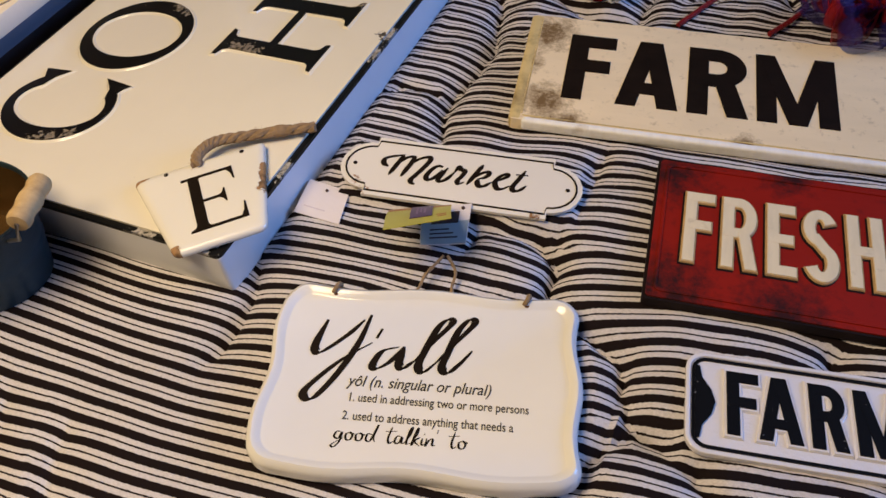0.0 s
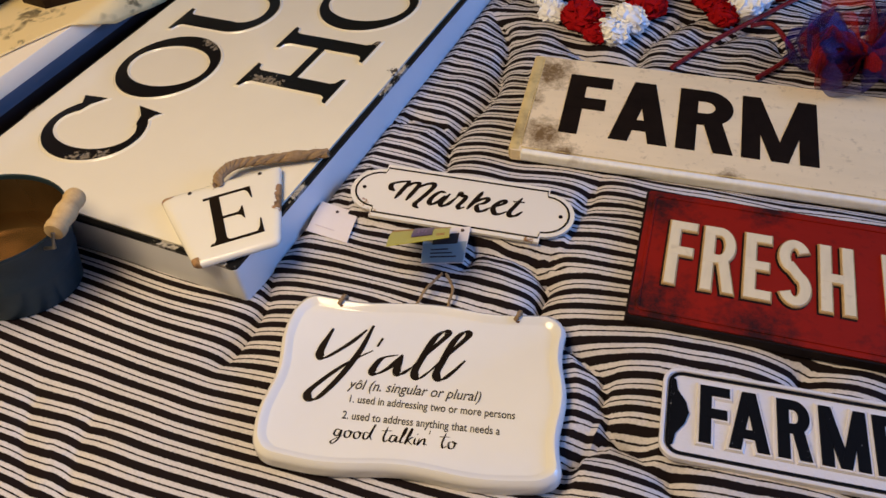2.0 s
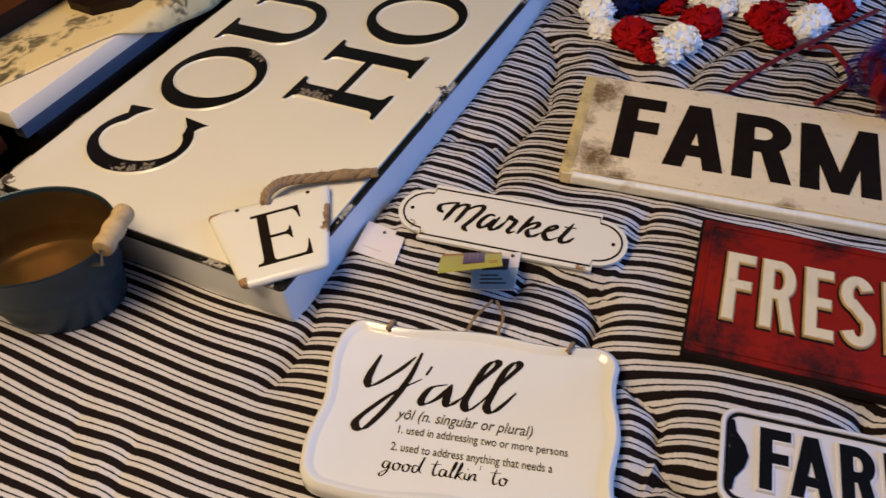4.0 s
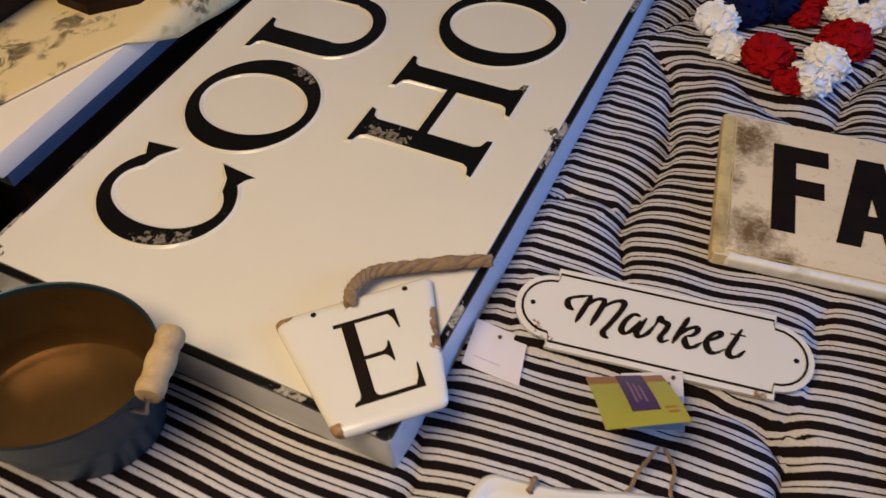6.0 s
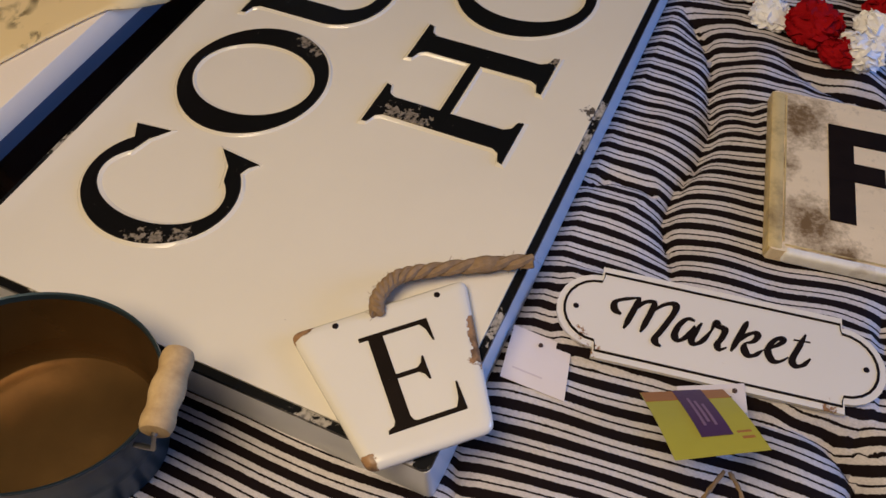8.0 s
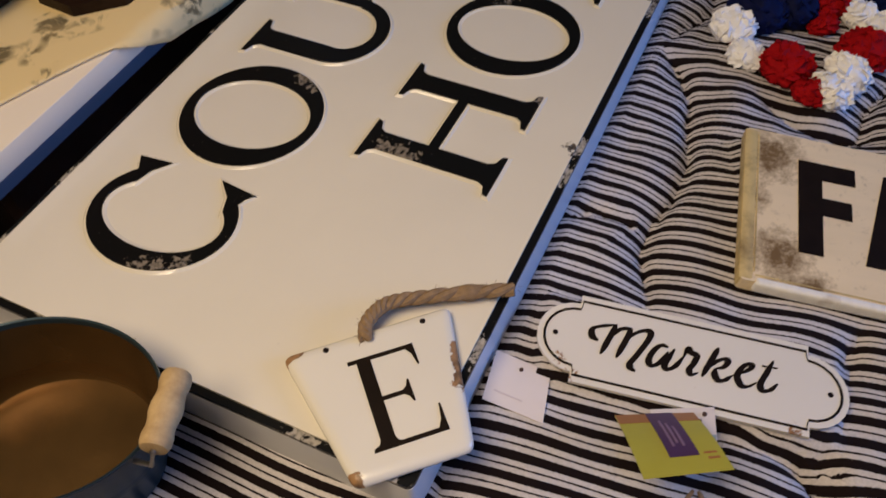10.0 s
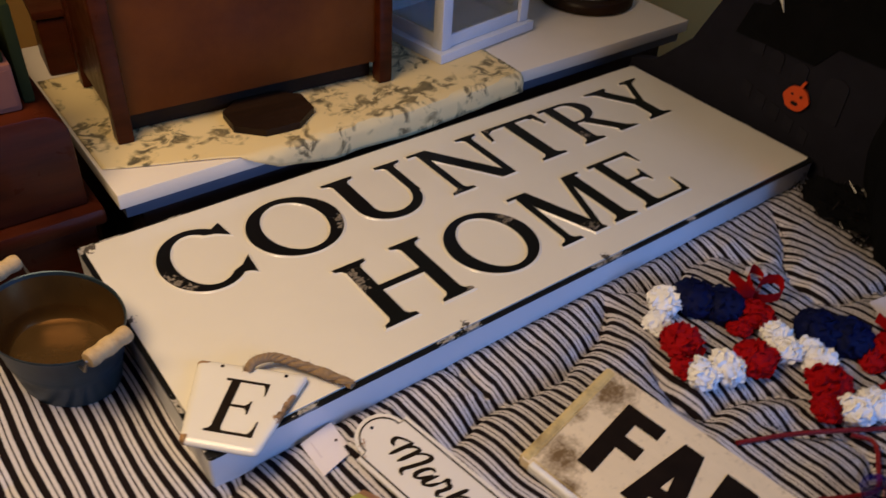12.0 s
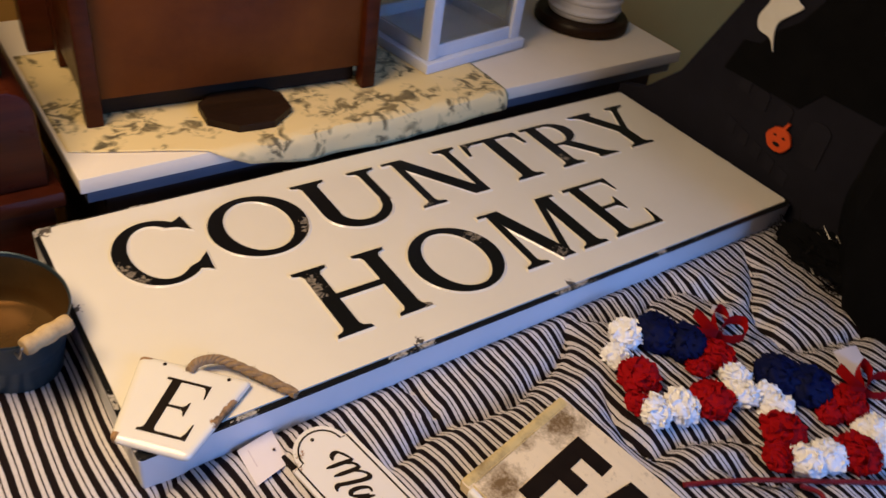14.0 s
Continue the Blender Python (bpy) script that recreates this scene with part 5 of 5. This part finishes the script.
def wood_cabinet():
    c = thing("wooden_cabinet", pose(0.097, 0.462, 0.6785, 0, 0, -4.2), "brown wooden box with framed front panel, standing on the cloth", "cabinet")
    W, D, H = 0.385, 0.19, 0.245
    part("panel", boxed((0.020, 0.012, 0.030), (W - 0.020, 0.024, H - 0.02)), M_WALNUT, c, "reddish brown front panel", bevel=0.001)
    for x in (0, W - 0.0205):
        part("post", boxed((x, 0, 0), (x + 0.0205, 0.022, H)), M_MAHOG, c, "dark corner post", bevel=0.003)
        part("back_post", boxed((x, D - 0.022, 0), (x + 0.0205, D, H)), M_MAHOG, c, bevel=0.003)
        part("side", boxed((x + 0.004, 0.0225, 0.028), (x + 0.016, D - 0.0225, H - 0.02)), M_MAHOG, c)
    part("back", boxed((0.021, D - 0.016, 0.03), (W - 0.021, D - 0.006, H - 0.02)), M_MAHOG, c)
    part("top_board", boxed((-0.008, -0.008, H + 0.0005), (W + 0.008, D + 0.008, H + 0.018)), M_MAHOG, c, bevel=0.003)
    # added dark strip in place of the shadow under the cabinet, no real board
    part("shade_strip", boxed((0.021, 0.030, 0.001), (W - 0.021, 0.042, 0.0295)), M_BASE, c)
    part("bottom_board", boxed((0.021, 0.026, 0.030), (W - 0.021, D - 0.017, 0.040)), M_MAHOG, c)


wood_cabinet()


def octagon_stand():
    pts = [(0.060 * math.cos(math.radians(22.5 + 45 * i)), 0.052 * math.sin(math.radians(22.5 + 45 * i))) for i in range(8)]
    s = thing("octagonal_stand", pose(0.286, 0.434, 0.6785, 0, 0, -5), "dark brown eight-sided wooden stand on the cloth", "stand")
    part("plate", slab(bmesh.new(), pts, 0, 0.010), M_BASE, s, bevel=0.002)


octagon_stand()


def lantern():
    l = thing("lantern", pose(0.579, 0.447, 0.6785, 0, 0, 7.8), "white painted lantern with glass panes, on the low table", "lantern")
    W, D, H = 0.197, 0.17, 0.25
    part("base", boxed((-0.008, -0.008, 0), (W + 0.008, D + 0.008, 0.016)), M_LANTERN, l, bevel=0.003)
    part("roof_plate", boxed((-0.008, -0.008, H), (W + 0.008, D + 0.008, H + 0.016)), M_LANTERN, l, bevel=0.003)
    for x in (0, W - 0.02):
        for y in (0, D - 0.02):
            part("post", boxed((x, y, 0.0165), (x + 0.02, y + 0.02, H - 0.0005)), M_LANTERN, l, bevel=0.002)
    for y in (0.004, D - 0.012):
        for z in (0.0165, H - 0.0205):
            part("rail", boxed((0.0205, y, z), (W - 0.0205, y + 0.008, z + 0.02)), M_LANTERN, l, bevel=0.0015)
        part("pane", boxed((0.0205, y + 0.003, 0.037), (W - 0.0205, y + 0.005, H - 0.021)), M_GLASS, l, "clear glass pane", smooth=False)
    for x in (0.004, W - 0.012):
        for z in (0.0165, H - 0.0205):
            part("rail", boxed((x, 0.0205, z), (x + 0.008, D - 0.0205, z + 0.02)), M_LANTERN, l, bevel=0.0015)
        part("pane", boxed((x + 0.003, 0.0205, 0.037), (x + 0.005, D - 0.0205, H - 0.021)), M_GLASS, l, "clear glass pane", smooth=False)


lantern()


def can():
    c = thing("canister", pose(0.962, 0.525, 0.6762), "white ribbed enamel canister on a dark round base", "canister")
    wide = Matrix.Diagonal((1.1, 1.1, 1.1, 1))
    part("foot", lathe(bmesh.new(), [(0.071, 0), (0.076, 0.002), (0.076, 0.012), (0.072, 0.017), (0.062, 0.018)], 48, wide), M_BASE, c, "dark brown round wooden base")
    part("body", lathe(bmesh.new(), [(0.055, 0.0185), (0.057, 0.021), (0.057, 0.026), (0.0600, 0.029), (0.0600, 0.032), (0.057, 0.035), (0.057, 0.044), (0.0600, 0.047), (0.0600, 0.050), (0.057, 0.053), (0.057, 0.075), (0.0585, 0.078), (0.0585, 0.081), (0.057, 0.084), (0.057, 0.155), (0.054, 0.160)], 48, wide), M_CAN, c)
    part("lid", lathe(bmesh.new(), [(0.058, 0.1605), (0.059, 0.163), (0.058, 0.170), (0.03, 0.178), (0.01, 0.180)], 48, wide), M_CAN, c)


can()


def bread_box():
    """The dark red wooden chest beside the table: rounded lid over a moulded foot."""
    b = thing("wooden_chest", pose(-0.532, 0.380, 0.0), "dark red-brown wooden chest with rounded lid, beside the low table", "chest")
    part("base", boxed((0, 0, 0), (0.565, 0.42, 0.640)), M_CHEST, b, bevel=0.004)
    part("moulding", boxed((-0.01, -0.012, 0.6405), (0.577, 0.43, 0.662)), M_CHEST, b, bevel=0.006)
    prof = [(0.0, 0.6625), (0.565, 0.6625), (0.565, 0.735)] + [(0.535 + 0.03 * math.cos(math.radians(a)), 0.752 + 0.03 * math.sin(math.radians(a))) for a in range(0, 91, 15)] + [(0.0, 0.782)]
    bm = bmesh.new()
    lo = [bm.verts.new((x, 0.006, z)) for x, z in prof]
    hi = [bm.verts.new((x, 0.40, z)) for x, z in prof]
    bm.faces.new(lo)
    bm.faces.new(hi[::-1])
    for i in range(len(prof)):
        j = (i + 1) % len(prof)
        bm.faces.new((lo[i], hi[i], hi[j], lo[j]))
    bmesh.ops.recalc_face_normals(bm, faces=bm.faces)
    part("lid", bm, M_CHEST, b, bevel=0.004)


bread_box()

# ---- wreaths and ribbons ----


def carnation(rng, r, kind):
    """A ruffled cloth flower: many small wavy petals round a full heart."""
    bm = bmesh.new()
    seed = rng.uniform(0, 50)
    bmesh.ops.create_icosphere(bm, subdivisions=4, radius=1)
    lobes, fold = 2.2, 0.22
    for v in bm.verts:
        d = v.co.normalized()
        big = abs(noise.noise((d.x * lobes + seed, d.y * lobes, d.z * lobes)))
        mid = abs(noise.noise((d.x * 4.1 + seed, d.y * 4.1, d.z * 4.1 + 3)))
        k = r * ((0.86 if kind == "b" else 0.76) + 0.30 * big + fold * mid)
        v.co = Vector((d.x * k, d.y * k, d.z * k * 0.66 + r * 0.42))
    count = 60
    for n in range(count):
        f = (n + 0.5) / count
        up = 1.0 - 1.12 * f
        a = n * 2.39996 + rng.uniform(-0.3, 0.3)
        flat = math.sqrt(max(0.0, 1 - up * up))
        d = Vector((flat * math.cos(a), flat * math.sin(a), up))
        t1 = d.cross(Vector((0.2, 0.1, 1))).normalized()
        t2 = d.cross(t1)
        spin = rng.uniform(0, 6.28)
        side = t1 * math.cos(spin) + t2 * math.sin(spin)
        lie = t2 * math.cos(spin) - t1 * math.sin(spin)
        out = (d * rng.uniform(0.55, 0.9) + lie * rng.uniform(0.4, 0.9)).normalized()
        root, long, wide, ph = d * r * 0.70, r * rng.uniform(0.30, 0.46), r * rng.uniform(0.24, 0.36), rng.uniform(0, 6)
        rows = []
        for i in range(4):
            g = i / 3
            w = wide * (0.45 + 0.75 * g - 0.30 * g * g)
            row = []
            for j in range(5):
                h = j / 2 - 1
                p = root + out * long * (g - 0.22 * h * h * g) + side * h * w + d * r * (0.05 * g * math.sin(5 * h + ph) - 0.10 * h * h * g)
                row.append(bm.verts.new((p.x, p.y, max(0.001, p.z * 0.70 + r * 0.42))))
            rows.append(row)
        for p, q in zip(rows, rows[1:]):
            for j in range(4):
                bm.faces.new((p[j], p[j + 1], q[j + 1], q[j]))
    return bm


def wreath(spots, label, seed):
    """Cloth flowers round a wrapped ring; spots: place, kind and size of each flower."""
    rng = random.Random(seed)
    spots = [(x + 0.007, y + 0.005, kind, size) for x, y, kind, size in spots]
    cx = sum(p[0] for p in spots) / len(spots)
    cy = sum(p[1] for p in spots) / len(spots)
    w = thing("flower_wreath", pose(cx, cy, rest(cy) - 0.002, 3.4, 0, 0), label, "wreath", "flower wreaths on the quilt")
    loop = spline([(p[0] - cx, p[1] - cy, 0.008) for p in [*spots, spots[0]]], 6)
    part("ring", tube(bmesh.new(), loop, 0.006, 8), M_PETALRED, w, "red wrapped ring")
    for x, y, kind, r in spots:
        mat = {"w": M_PETALWHITE, "r": M_PETALRED, "b": M_PETALBLUE}[kind]
        ob = part("flower", carnation(rng, r * 0.92, kind), mat, w, {"w": "white ruffled cloth flower", "r": "red ruffled cloth flower", "b": "navy blue ruffled cloth flower"}[kind], smooth=2)
        ob.matrix_basis = pose(x - cx, y - cy, 0.004, rng.uniform(-14, 14), rng.uniform(-14, 14), rng.uniform(0, 360))
    return w


wreath(((0.514, -0.070, "w", 0.024), (0.481, -0.089, "w", 0.020), (0.480, -0.124, "r", 0.027), (0.456, -0.150, "r", 0.020), (0.462, -0.163, "w", 0.023), (0.494, -0.172, "w", 0.024), (0.532, -0.184, "r", 0.027),
        (0.572, -0.196, "w", 0.022), (0.584, -0.173, "w", 0.021), (0.586, -0.142, "r", 0.025), (0.557, -0.145, "r", 0.017), (0.566, -0.112, "b", 0.029), (0.545, -0.086, "b", 0.030)),
       "small wreath of red, white and navy cloth flowers on the quilt", 5)
wreath(((0.596, -0.208, "w", 0.021), (0.592, -0.226, "w", 0.023), (0.571, -0.249, "r", 0.027), (0.541, -0.266, "r", 0.021), (0.562, -0.286, "w", 0.024), (0.591, -0.292, "w", 0.023), (0.624, -0.306, "r", 0.027),
        (0.651, -0.312, "w", 0.022), (0.669, -0.295, "w", 0.022), (0.671, -0.260, "r", 0.026), (0.647, -0.256, "r", 0.018), (0.650, -0.222, "b", 0.030), (0.630, -0.196, "b", 0.030)),
       "small wreath of red, white and navy cloth flowers beside another", 9)


def red_stick(pts, label):
    ob = thing("glitter_stick", Matrix.Translation(pts[0]), label, "ribbon")
    o = Vector(pts[0])
    part("cord", tube(bmesh.new(), spline([Vector(p) - o for p in pts], 6), 0.0026, 8), M_GLITTER, ob)


red_stick([(x, y, rest(y) + 0.006) for x, y in ((0.436, -0.236), (0.500, -0.264), (0.565, -0.300), (0.650, -0.348))], "thin red glitter cord lying on the quilt")
red_stick([(x, y, rest(y) + 0.006) for x, y in ((0.545, -0.295), (0.556, -0.314), (0.530, -0.334), (0.508, -0.345), (0.483, -0.337), (0.450, -0.320))], "bent red glitter cord lying on the quilt")


def bow(cx, cy):
    rng = random.Random(3)
    b = thing("tulle_bow", pose(cx, cy, rest(cy) - 0.002), "crumpled red and blue tulle bow on the quilt", "bow")
    for mat, n, name in ((M_TULLE, 12, "blue_loop"), (M_TULLERED, 13, "red_loop")):
        for k in range(n):
            bm = bmesh.new()
            a = rng.uniform(0, 6.28)
            L, h = rng.uniform(0.05, 0.09), rng.uniform(0.015, 0.05)
            turn = rng.uniform(0.4, 0.9)
            pts = spline([(0, 0, 0.008), (L * 0.6 * math.cos(a), L * 0.6 * math.sin(a), h), (L * math.cos(a + turn / 2), L * math.sin(a + turn / 2), h * 0.8), (L * 0.6 * math.cos(a + turn), L * 0.6 * math.sin(a + turn), 0.012), (0, 0, 0.010)], 7)
            wd = rng.uniform(0.010, 0.020)
            lean = Vector((rng.uniform(-0.6, 0.6), rng.uniform(-0.6, 0.6), 1)).normalized()
            ph = rng.uniform(0, 6)
            rows = []
            for i, p in enumerate(pts):
                w = lean * wd * (1 + 0.25 * math.sin(i * 1.1 + ph))
                lo = p - w * 0.7
                lo.z = max(lo.z, 0.003)
                rows.append([bm.verts.new(p + w), bm.verts.new(p * 0.5 + (p + w) * 0.5 + Vector((0.002 * math.sin(i * 2.1), 0, 0))), bm.verts.new(lo)])
            for r0, r1 in zip(rows, rows[1:]):
                for j in range(2):
                    bm.faces.new((r0[j], r0[j + 1], r1[j + 1], r1[j]))
            part(name, bm, mat, b, smooth=2)


bow(0.510, -0.412)

# ---- the black cloth bags ----


def cloth_bag(name, base, size, lean, seed, material, label):
    """A slumped felt bag: a folded, sagging sack closed at the foot."""
    b = thing(name, pose(base[0], base[1], base[2], 0, 0, lean), label, "bag")
    bm = bmesh.new()
    n, rows = 56, 34
    rings = []
    for j in range(rows + 1):
        f = j / rows
        ring = []
        for i in range(n):
            a = 2 * math.pi * i / n
            e = 0.34
            x = math.copysign(abs(math.cos(a)) ** e, math.cos(a)) * size[0] / 2
            y = math.copysign(abs(math.sin(a)) ** e, math.sin(a)) * size[1] / 2
            k = 1.0 + 0.10 * math.sin(math.pi * f) - 0.10 * f ** 3
            fold = 1 + 0.07 * noise.noise((math.cos(a) * 2.2 + seed, math.sin(a) * 2.2, f * 2.2)) + 0.03 * noise.noise((math.cos(a) * 7 + seed, math.sin(a) * 7, f * 5))
            ring.append(bm.verts.new((x * k * fold, y * k * fold, size[2] * f + 0.02 * noise.noise((x * 9, y * 9, seed)) * f)))
        rings.append(ring)
    for a, c in zip(rings, rings[1:]):
        for i in range(n):
            j = (i + 1) % n
            bm.faces.new((a[i], a[j], c[j], c[i]))
    bm.faces.new(rings[0][::-1])
    bm.faces.new(rings[-1])
    part("sack", bm, material, b)
    return b


cloth_bag("black_bag", (1.070, -0.325, 0.580), (0.46, 0.50, 0.42), 6.7, 7, M_CLOTHBLACK, "plain black cloth bag slumped on the bed")


def spooky_board():
    """A charcoal board with painted black house, grave stones, a white sheet shape and an orange pumpkin."""
    s = thing("painted_board", pose(0.914, -0.003, -0.002, 90, 0, -90), "charcoal painted board with black house, pumpkin and ghost shapes", "decoration")
    part("panel", slab(bmesh.new(), [(-0.362, 0.601), (0.072, 0.601), (0.072, 0.98), (-0.150, 0.98), (-0.195, 0.85), (-0.255, 0.72), (-0.315, 0.66), (-0.362, 0.645)], -0.018, 0), M_SLATE, s, bevel=0.0015)
    house = [(u - 0.025, v + 0.016) for u, v in [(-0.160, 0.742), (-0.03, 0.742), (-0.005, 0.775), (0.082, 0.775), (0.082, 0.96), (-0.05, 0.96), (-0.055, 0.88), (-0.075, 0.845), (-0.098, 0.825), (-0.120, 0.795), (-0.145, 0.790)]]
    part("house_shape", slab(bmesh.new(), house, 0.0003, 0.0025), M_CLOTHBLACK, s, "black house silhouette")
    for u, v, w, h in ((-0.014, 0.722, 0.034, 0.06), (-0.070, 0.738, 0.022, 0.028), (-0.110, 0.742, 0.022, 0.026), (-0.143, 0.751, 0.02, 0.022)):
        pts = [(u - w / 2, v - h / 2), (u + w / 2, v - h / 2)] + [(u + w / 2 * math.cos(math.radians(a)), v + h / 2 - w / 4 + w / 3 * math.sin(math.radians(a))) for a in range(0, 181, 20)]
        part("grave_stone", slab(bmesh.new(), pts, 0.0003, 0.002), M_TOMB, s, "grey painted grave stone")
    bm = bmesh.new()
    for k in range(5):
        u = -0.150 + 0.026 * k
        v = 0.688 - 0.0072 * k
        slab(bm, [(u, v - 0.011), (u + 0.016, v - 0.015), (u + 0.016, v + 0.006), (u, v + 0.010)], 0.0003, 0.0012)
    part("writing", bm, M_TOMB, s, "unreadable black writing")
    pts = [(0.0195 * math.cos(math.radians(a)) * (1 + 0.05 * math.cos(math.radians(6 * a))), 0.0175 * math.sin(math.radians(a))) for a in range(0, 360, 12)]
    p = part("pumpkin", slab(bmesh.new(), [(x - 0.062, y + 0.706) for x, y in pts], 0.0028, 0.0065), M_FELTORANGE, s, "orange pumpkin cut-out", bevel=0.001)
    part("stem", slab(bmesh.new(), [(-0.063, 0.722), (-0.058, 0.722), (-0.054, 0.733), (-0.058, 0.734)], 0.0028, 0.006), M_FELTORANGE, p)
    for eu, ev, r in ((-0.069, 0.711, 0.0028), (-0.055, 0.711, 0.0028), (-0.062, 0.699, 0.0045)):
        part("face_hole", slab(bmesh.new(), [(eu + r * math.cos(i * 1.0472) * (1.4 if r > 0.004 else 1), ev + r * 0.7 * math.sin(i * 1.0472)) for i in range(6)], 0.0066, 0.0070), M_REDEDGE, p, "dark painted hole")
    ghost = spline([(-0.086, 0.803, 0), (-0.098, 0.818, 0), (-0.119, 0.823, 0), (-0.125, 0.840, 0), (-0.117, 0.862, 0), (-0.117, 0.885, 0), (-0.101, 0.905, 0), (-0.083, 0.895, 0), (-0.078, 0.878, 0), (-0.068, 0.872, 0), (-0.081, 0.857, 0), (-0.094, 0.842, 0), (-0.094, 0.825, 0), (-0.086, 0.803, 0)], 4)
    g = part("ghost_shape", slab(bmesh.new(), [(q.x - 0.035, q.y + 0.007) for q in ghost[:-1]][::-1], 0.0028, 0.0050), M_FELTWHITE, s, "white ghost cut-out")
    swoop = [(0.010, 0.893), (0.028, 0.888), (0.045, 0.888), (0.060, 0.896), (0.072, 0.906), (0.072, 0.874), (0.058, 0.870), (0.040, 0.872), (0.022, 0.880)]
    part("ghost_tail", slab(bmesh.new(), swoop[::-1], 0.0028, 0.0050), M_FELTWHITE, s, "white tail of another ghost cut-out")
    for eu, ev in ((-0.138, 0.889), (-0.127, 0.886)):
        part("face_hole", slab(bmesh.new(), [(eu + 0.003 * math.cos(i * 1.0472), ev + 0.004 * math.sin(i * 1.0472)) for i in range(6)], 0.0051, 0.0055), M_REDEDGE, g, "dark eye")
    return s


spooky_board()


def tinsel(cx, cy):
    """A dense heap of black strands round a tangled core, with a few pale hairs at its edge."""
    rng = random.Random(11)
    t = thing("tinsel_garland", pose(cx, cy, rest(cy) - 0.004), "dense heap of black tinsel garland on the quilt", "tinsel")
    bm = bmesh.new()
    bmesh.ops.create_icosphere(bm, subdivisions=4, radius=1)
    for v in bm.verts:
        d = v.co.normalized()
        k = 0.8 + 0.35 * noise.noise((d.x * 2, d.y * 2, d.z * 2 + 7)) + 0.2 * noise.noise((d.x * 7, d.y * 7, d.z * 7))
        v.co = Vector((d.x * k * 0.046, d.y * k * 0.095, max(0.001, 0.016 + d.z * k * 0.030)))
    part("core", bm, M_CLOTHBLACK, t)
    for name, count, mat in (("strands", 700, M_TINSEL), ("pale_hairs", 26, M_WIRE)):
        bm = bmesh.new()
        for k in range(count):
            a, f = rng.uniform(0, 6.28), rng.random() ** 0.5
            p = Vector((0.050 * f * math.cos(a), 0.102 * f * math.sin(a), rng.uniform(0.004, 0.045) * (1.1 - f)))
            q = Vector((rng.uniform(-1, 1), rng.uniform(-1, 1), rng.uniform(-0.2, 1))).normalized() * rng.uniform(0.012, 0.028)
            o = q.cross(Vector((rng.uniform(-1, 1), rng.uniform(-1, 1), 0.3))).normalized() * (0.0014 if mat is M_TINSEL else 0.0005)
            e = p + q
            e.z = max(e.z, 0.003)
            bm.faces.new([bm.verts.new(v) for v in (p - o, p + o, e + o * 0.3, e - o * 0.3)])
        part(name, bm, mat, t, smooth=False)
    tagged(t, kind="stuff")


tinsel(0.880, -0.090)


def crate_and_books():
    c = thing("red_wooden_box", pose(0.083, 0.690, 0.6762, 0, 0, -6), "dark red wooden box behind the brown cabinet", "box")
    part("body", boxed((0, 0, 0), (0.16, 0.075, 0.082)), M_MAHOG, c, bevel=0.004)
    part("lid", boxed((-0.004, -0.004, 0.0825), (0.164, 0.079, 0.094)), M_MAHOG, c, bevel=0.003)
    b = thing("rose_book", pose(-0.152, 0.413, 0.7825, 0, 0, -2), "faded rose book lying on the wooden chest", "book")
    part("cover", boxed((0, 0, 0), (0.15, 0.11, 0.052)), M_BOOKPINK, b, bevel=0.003)
    part("page_block", boxed((0.004, -0.0008, 0.006), (0.146, 0.105, 0.046)), M_BOOKPINK, b)
    g = thing("green_book", pose(-0.154, 0.416, 0.8350, 0, 0, -1), "dark green cloth book on a rose book", "book")
    part("cover", boxed((0, 0, 0), (0.148, 0.10, 0.040)), M_BOOKGREEN, g, bevel=0.003)
    y = thing("yellow_book", pose(-0.162, 0.418, 0.8755, 0, 0, -3), "thin yellow book on top of a green book", "book")
    part("cover", boxed((0, 0, 0), (0.135, 0.095, 0.013)), M_YELLOW, y, bevel=0.002)
    u = thing("green_binder", pose(0.002, 0.420, 0.7825, 0, 0, -2), "dark green binder standing on the wooden chest", "binder")
    part("cover", boxed((0, 0, 0), (0.012, 0.12, 0.108)), M_BOOKGREEN, u, bevel=0.003)


crate_and_books()


def price_slip(corners, label):
    ob, vs, n = quad_card("wreath_tag", corners, 0.0005, M_CARD, label)
    part("card", card_patch(bmesh.new(), vs, n, 0, 1, 0, 1, 0, 0.0006, 4, 0.001), M_CARD, ob)


price_slip([(0.639, -0.087, 0.612), (0.656, -0.111, 0.610), (0.675, -0.093, 0.605), (0.658, -0.077, 0.606)], "blank cream price tag tied to a flower wreath")
price_slip([(0.735, -0.198, 0.601), (0.718, -0.233, 0.598), (0.757, -0.235, 0.598), (0.773, -0.205, 0.600)], "blank cream price tag beside a flower wreath")


def red_bow(cx, cy):
    """The red looped ribbon at the head of a wreath."""
    w = thing("red_ribbon_bow", pose(cx, cy, rest(cy) + 0.002), "red sheer ribbon bow at the wreath's head", "bow")
    for az in (35, 100, -25, 160):
        bm = bmesh.new()
        r = pose(0, 0, 0, 0, 0, az)
        pts = [r @ p for p in spline([(0, 0, 0.008), (0.014, 0.010, 0.020), (0.032, 0.006, 0.022), (0.030, -0.008, 0.012), (0.010, -0.006, 0.006), (0, 0, 0.006)], 5)]
        rows = [(bm.verts.new(p + Vector((0, 0, 0.007))), bm.verts.new(p - Vector((0, 0, min(0.007, p.z - 0.001))))) for p in pts]
        for (p, q), (a, c) in zip(rows, rows[1:]):
            bm.faces.new((p, q, c, a))
        part("loop", bm, M_PETALRED, w)


red_bow(0.622, -0.115)
red_bow(0.715, -0.253)
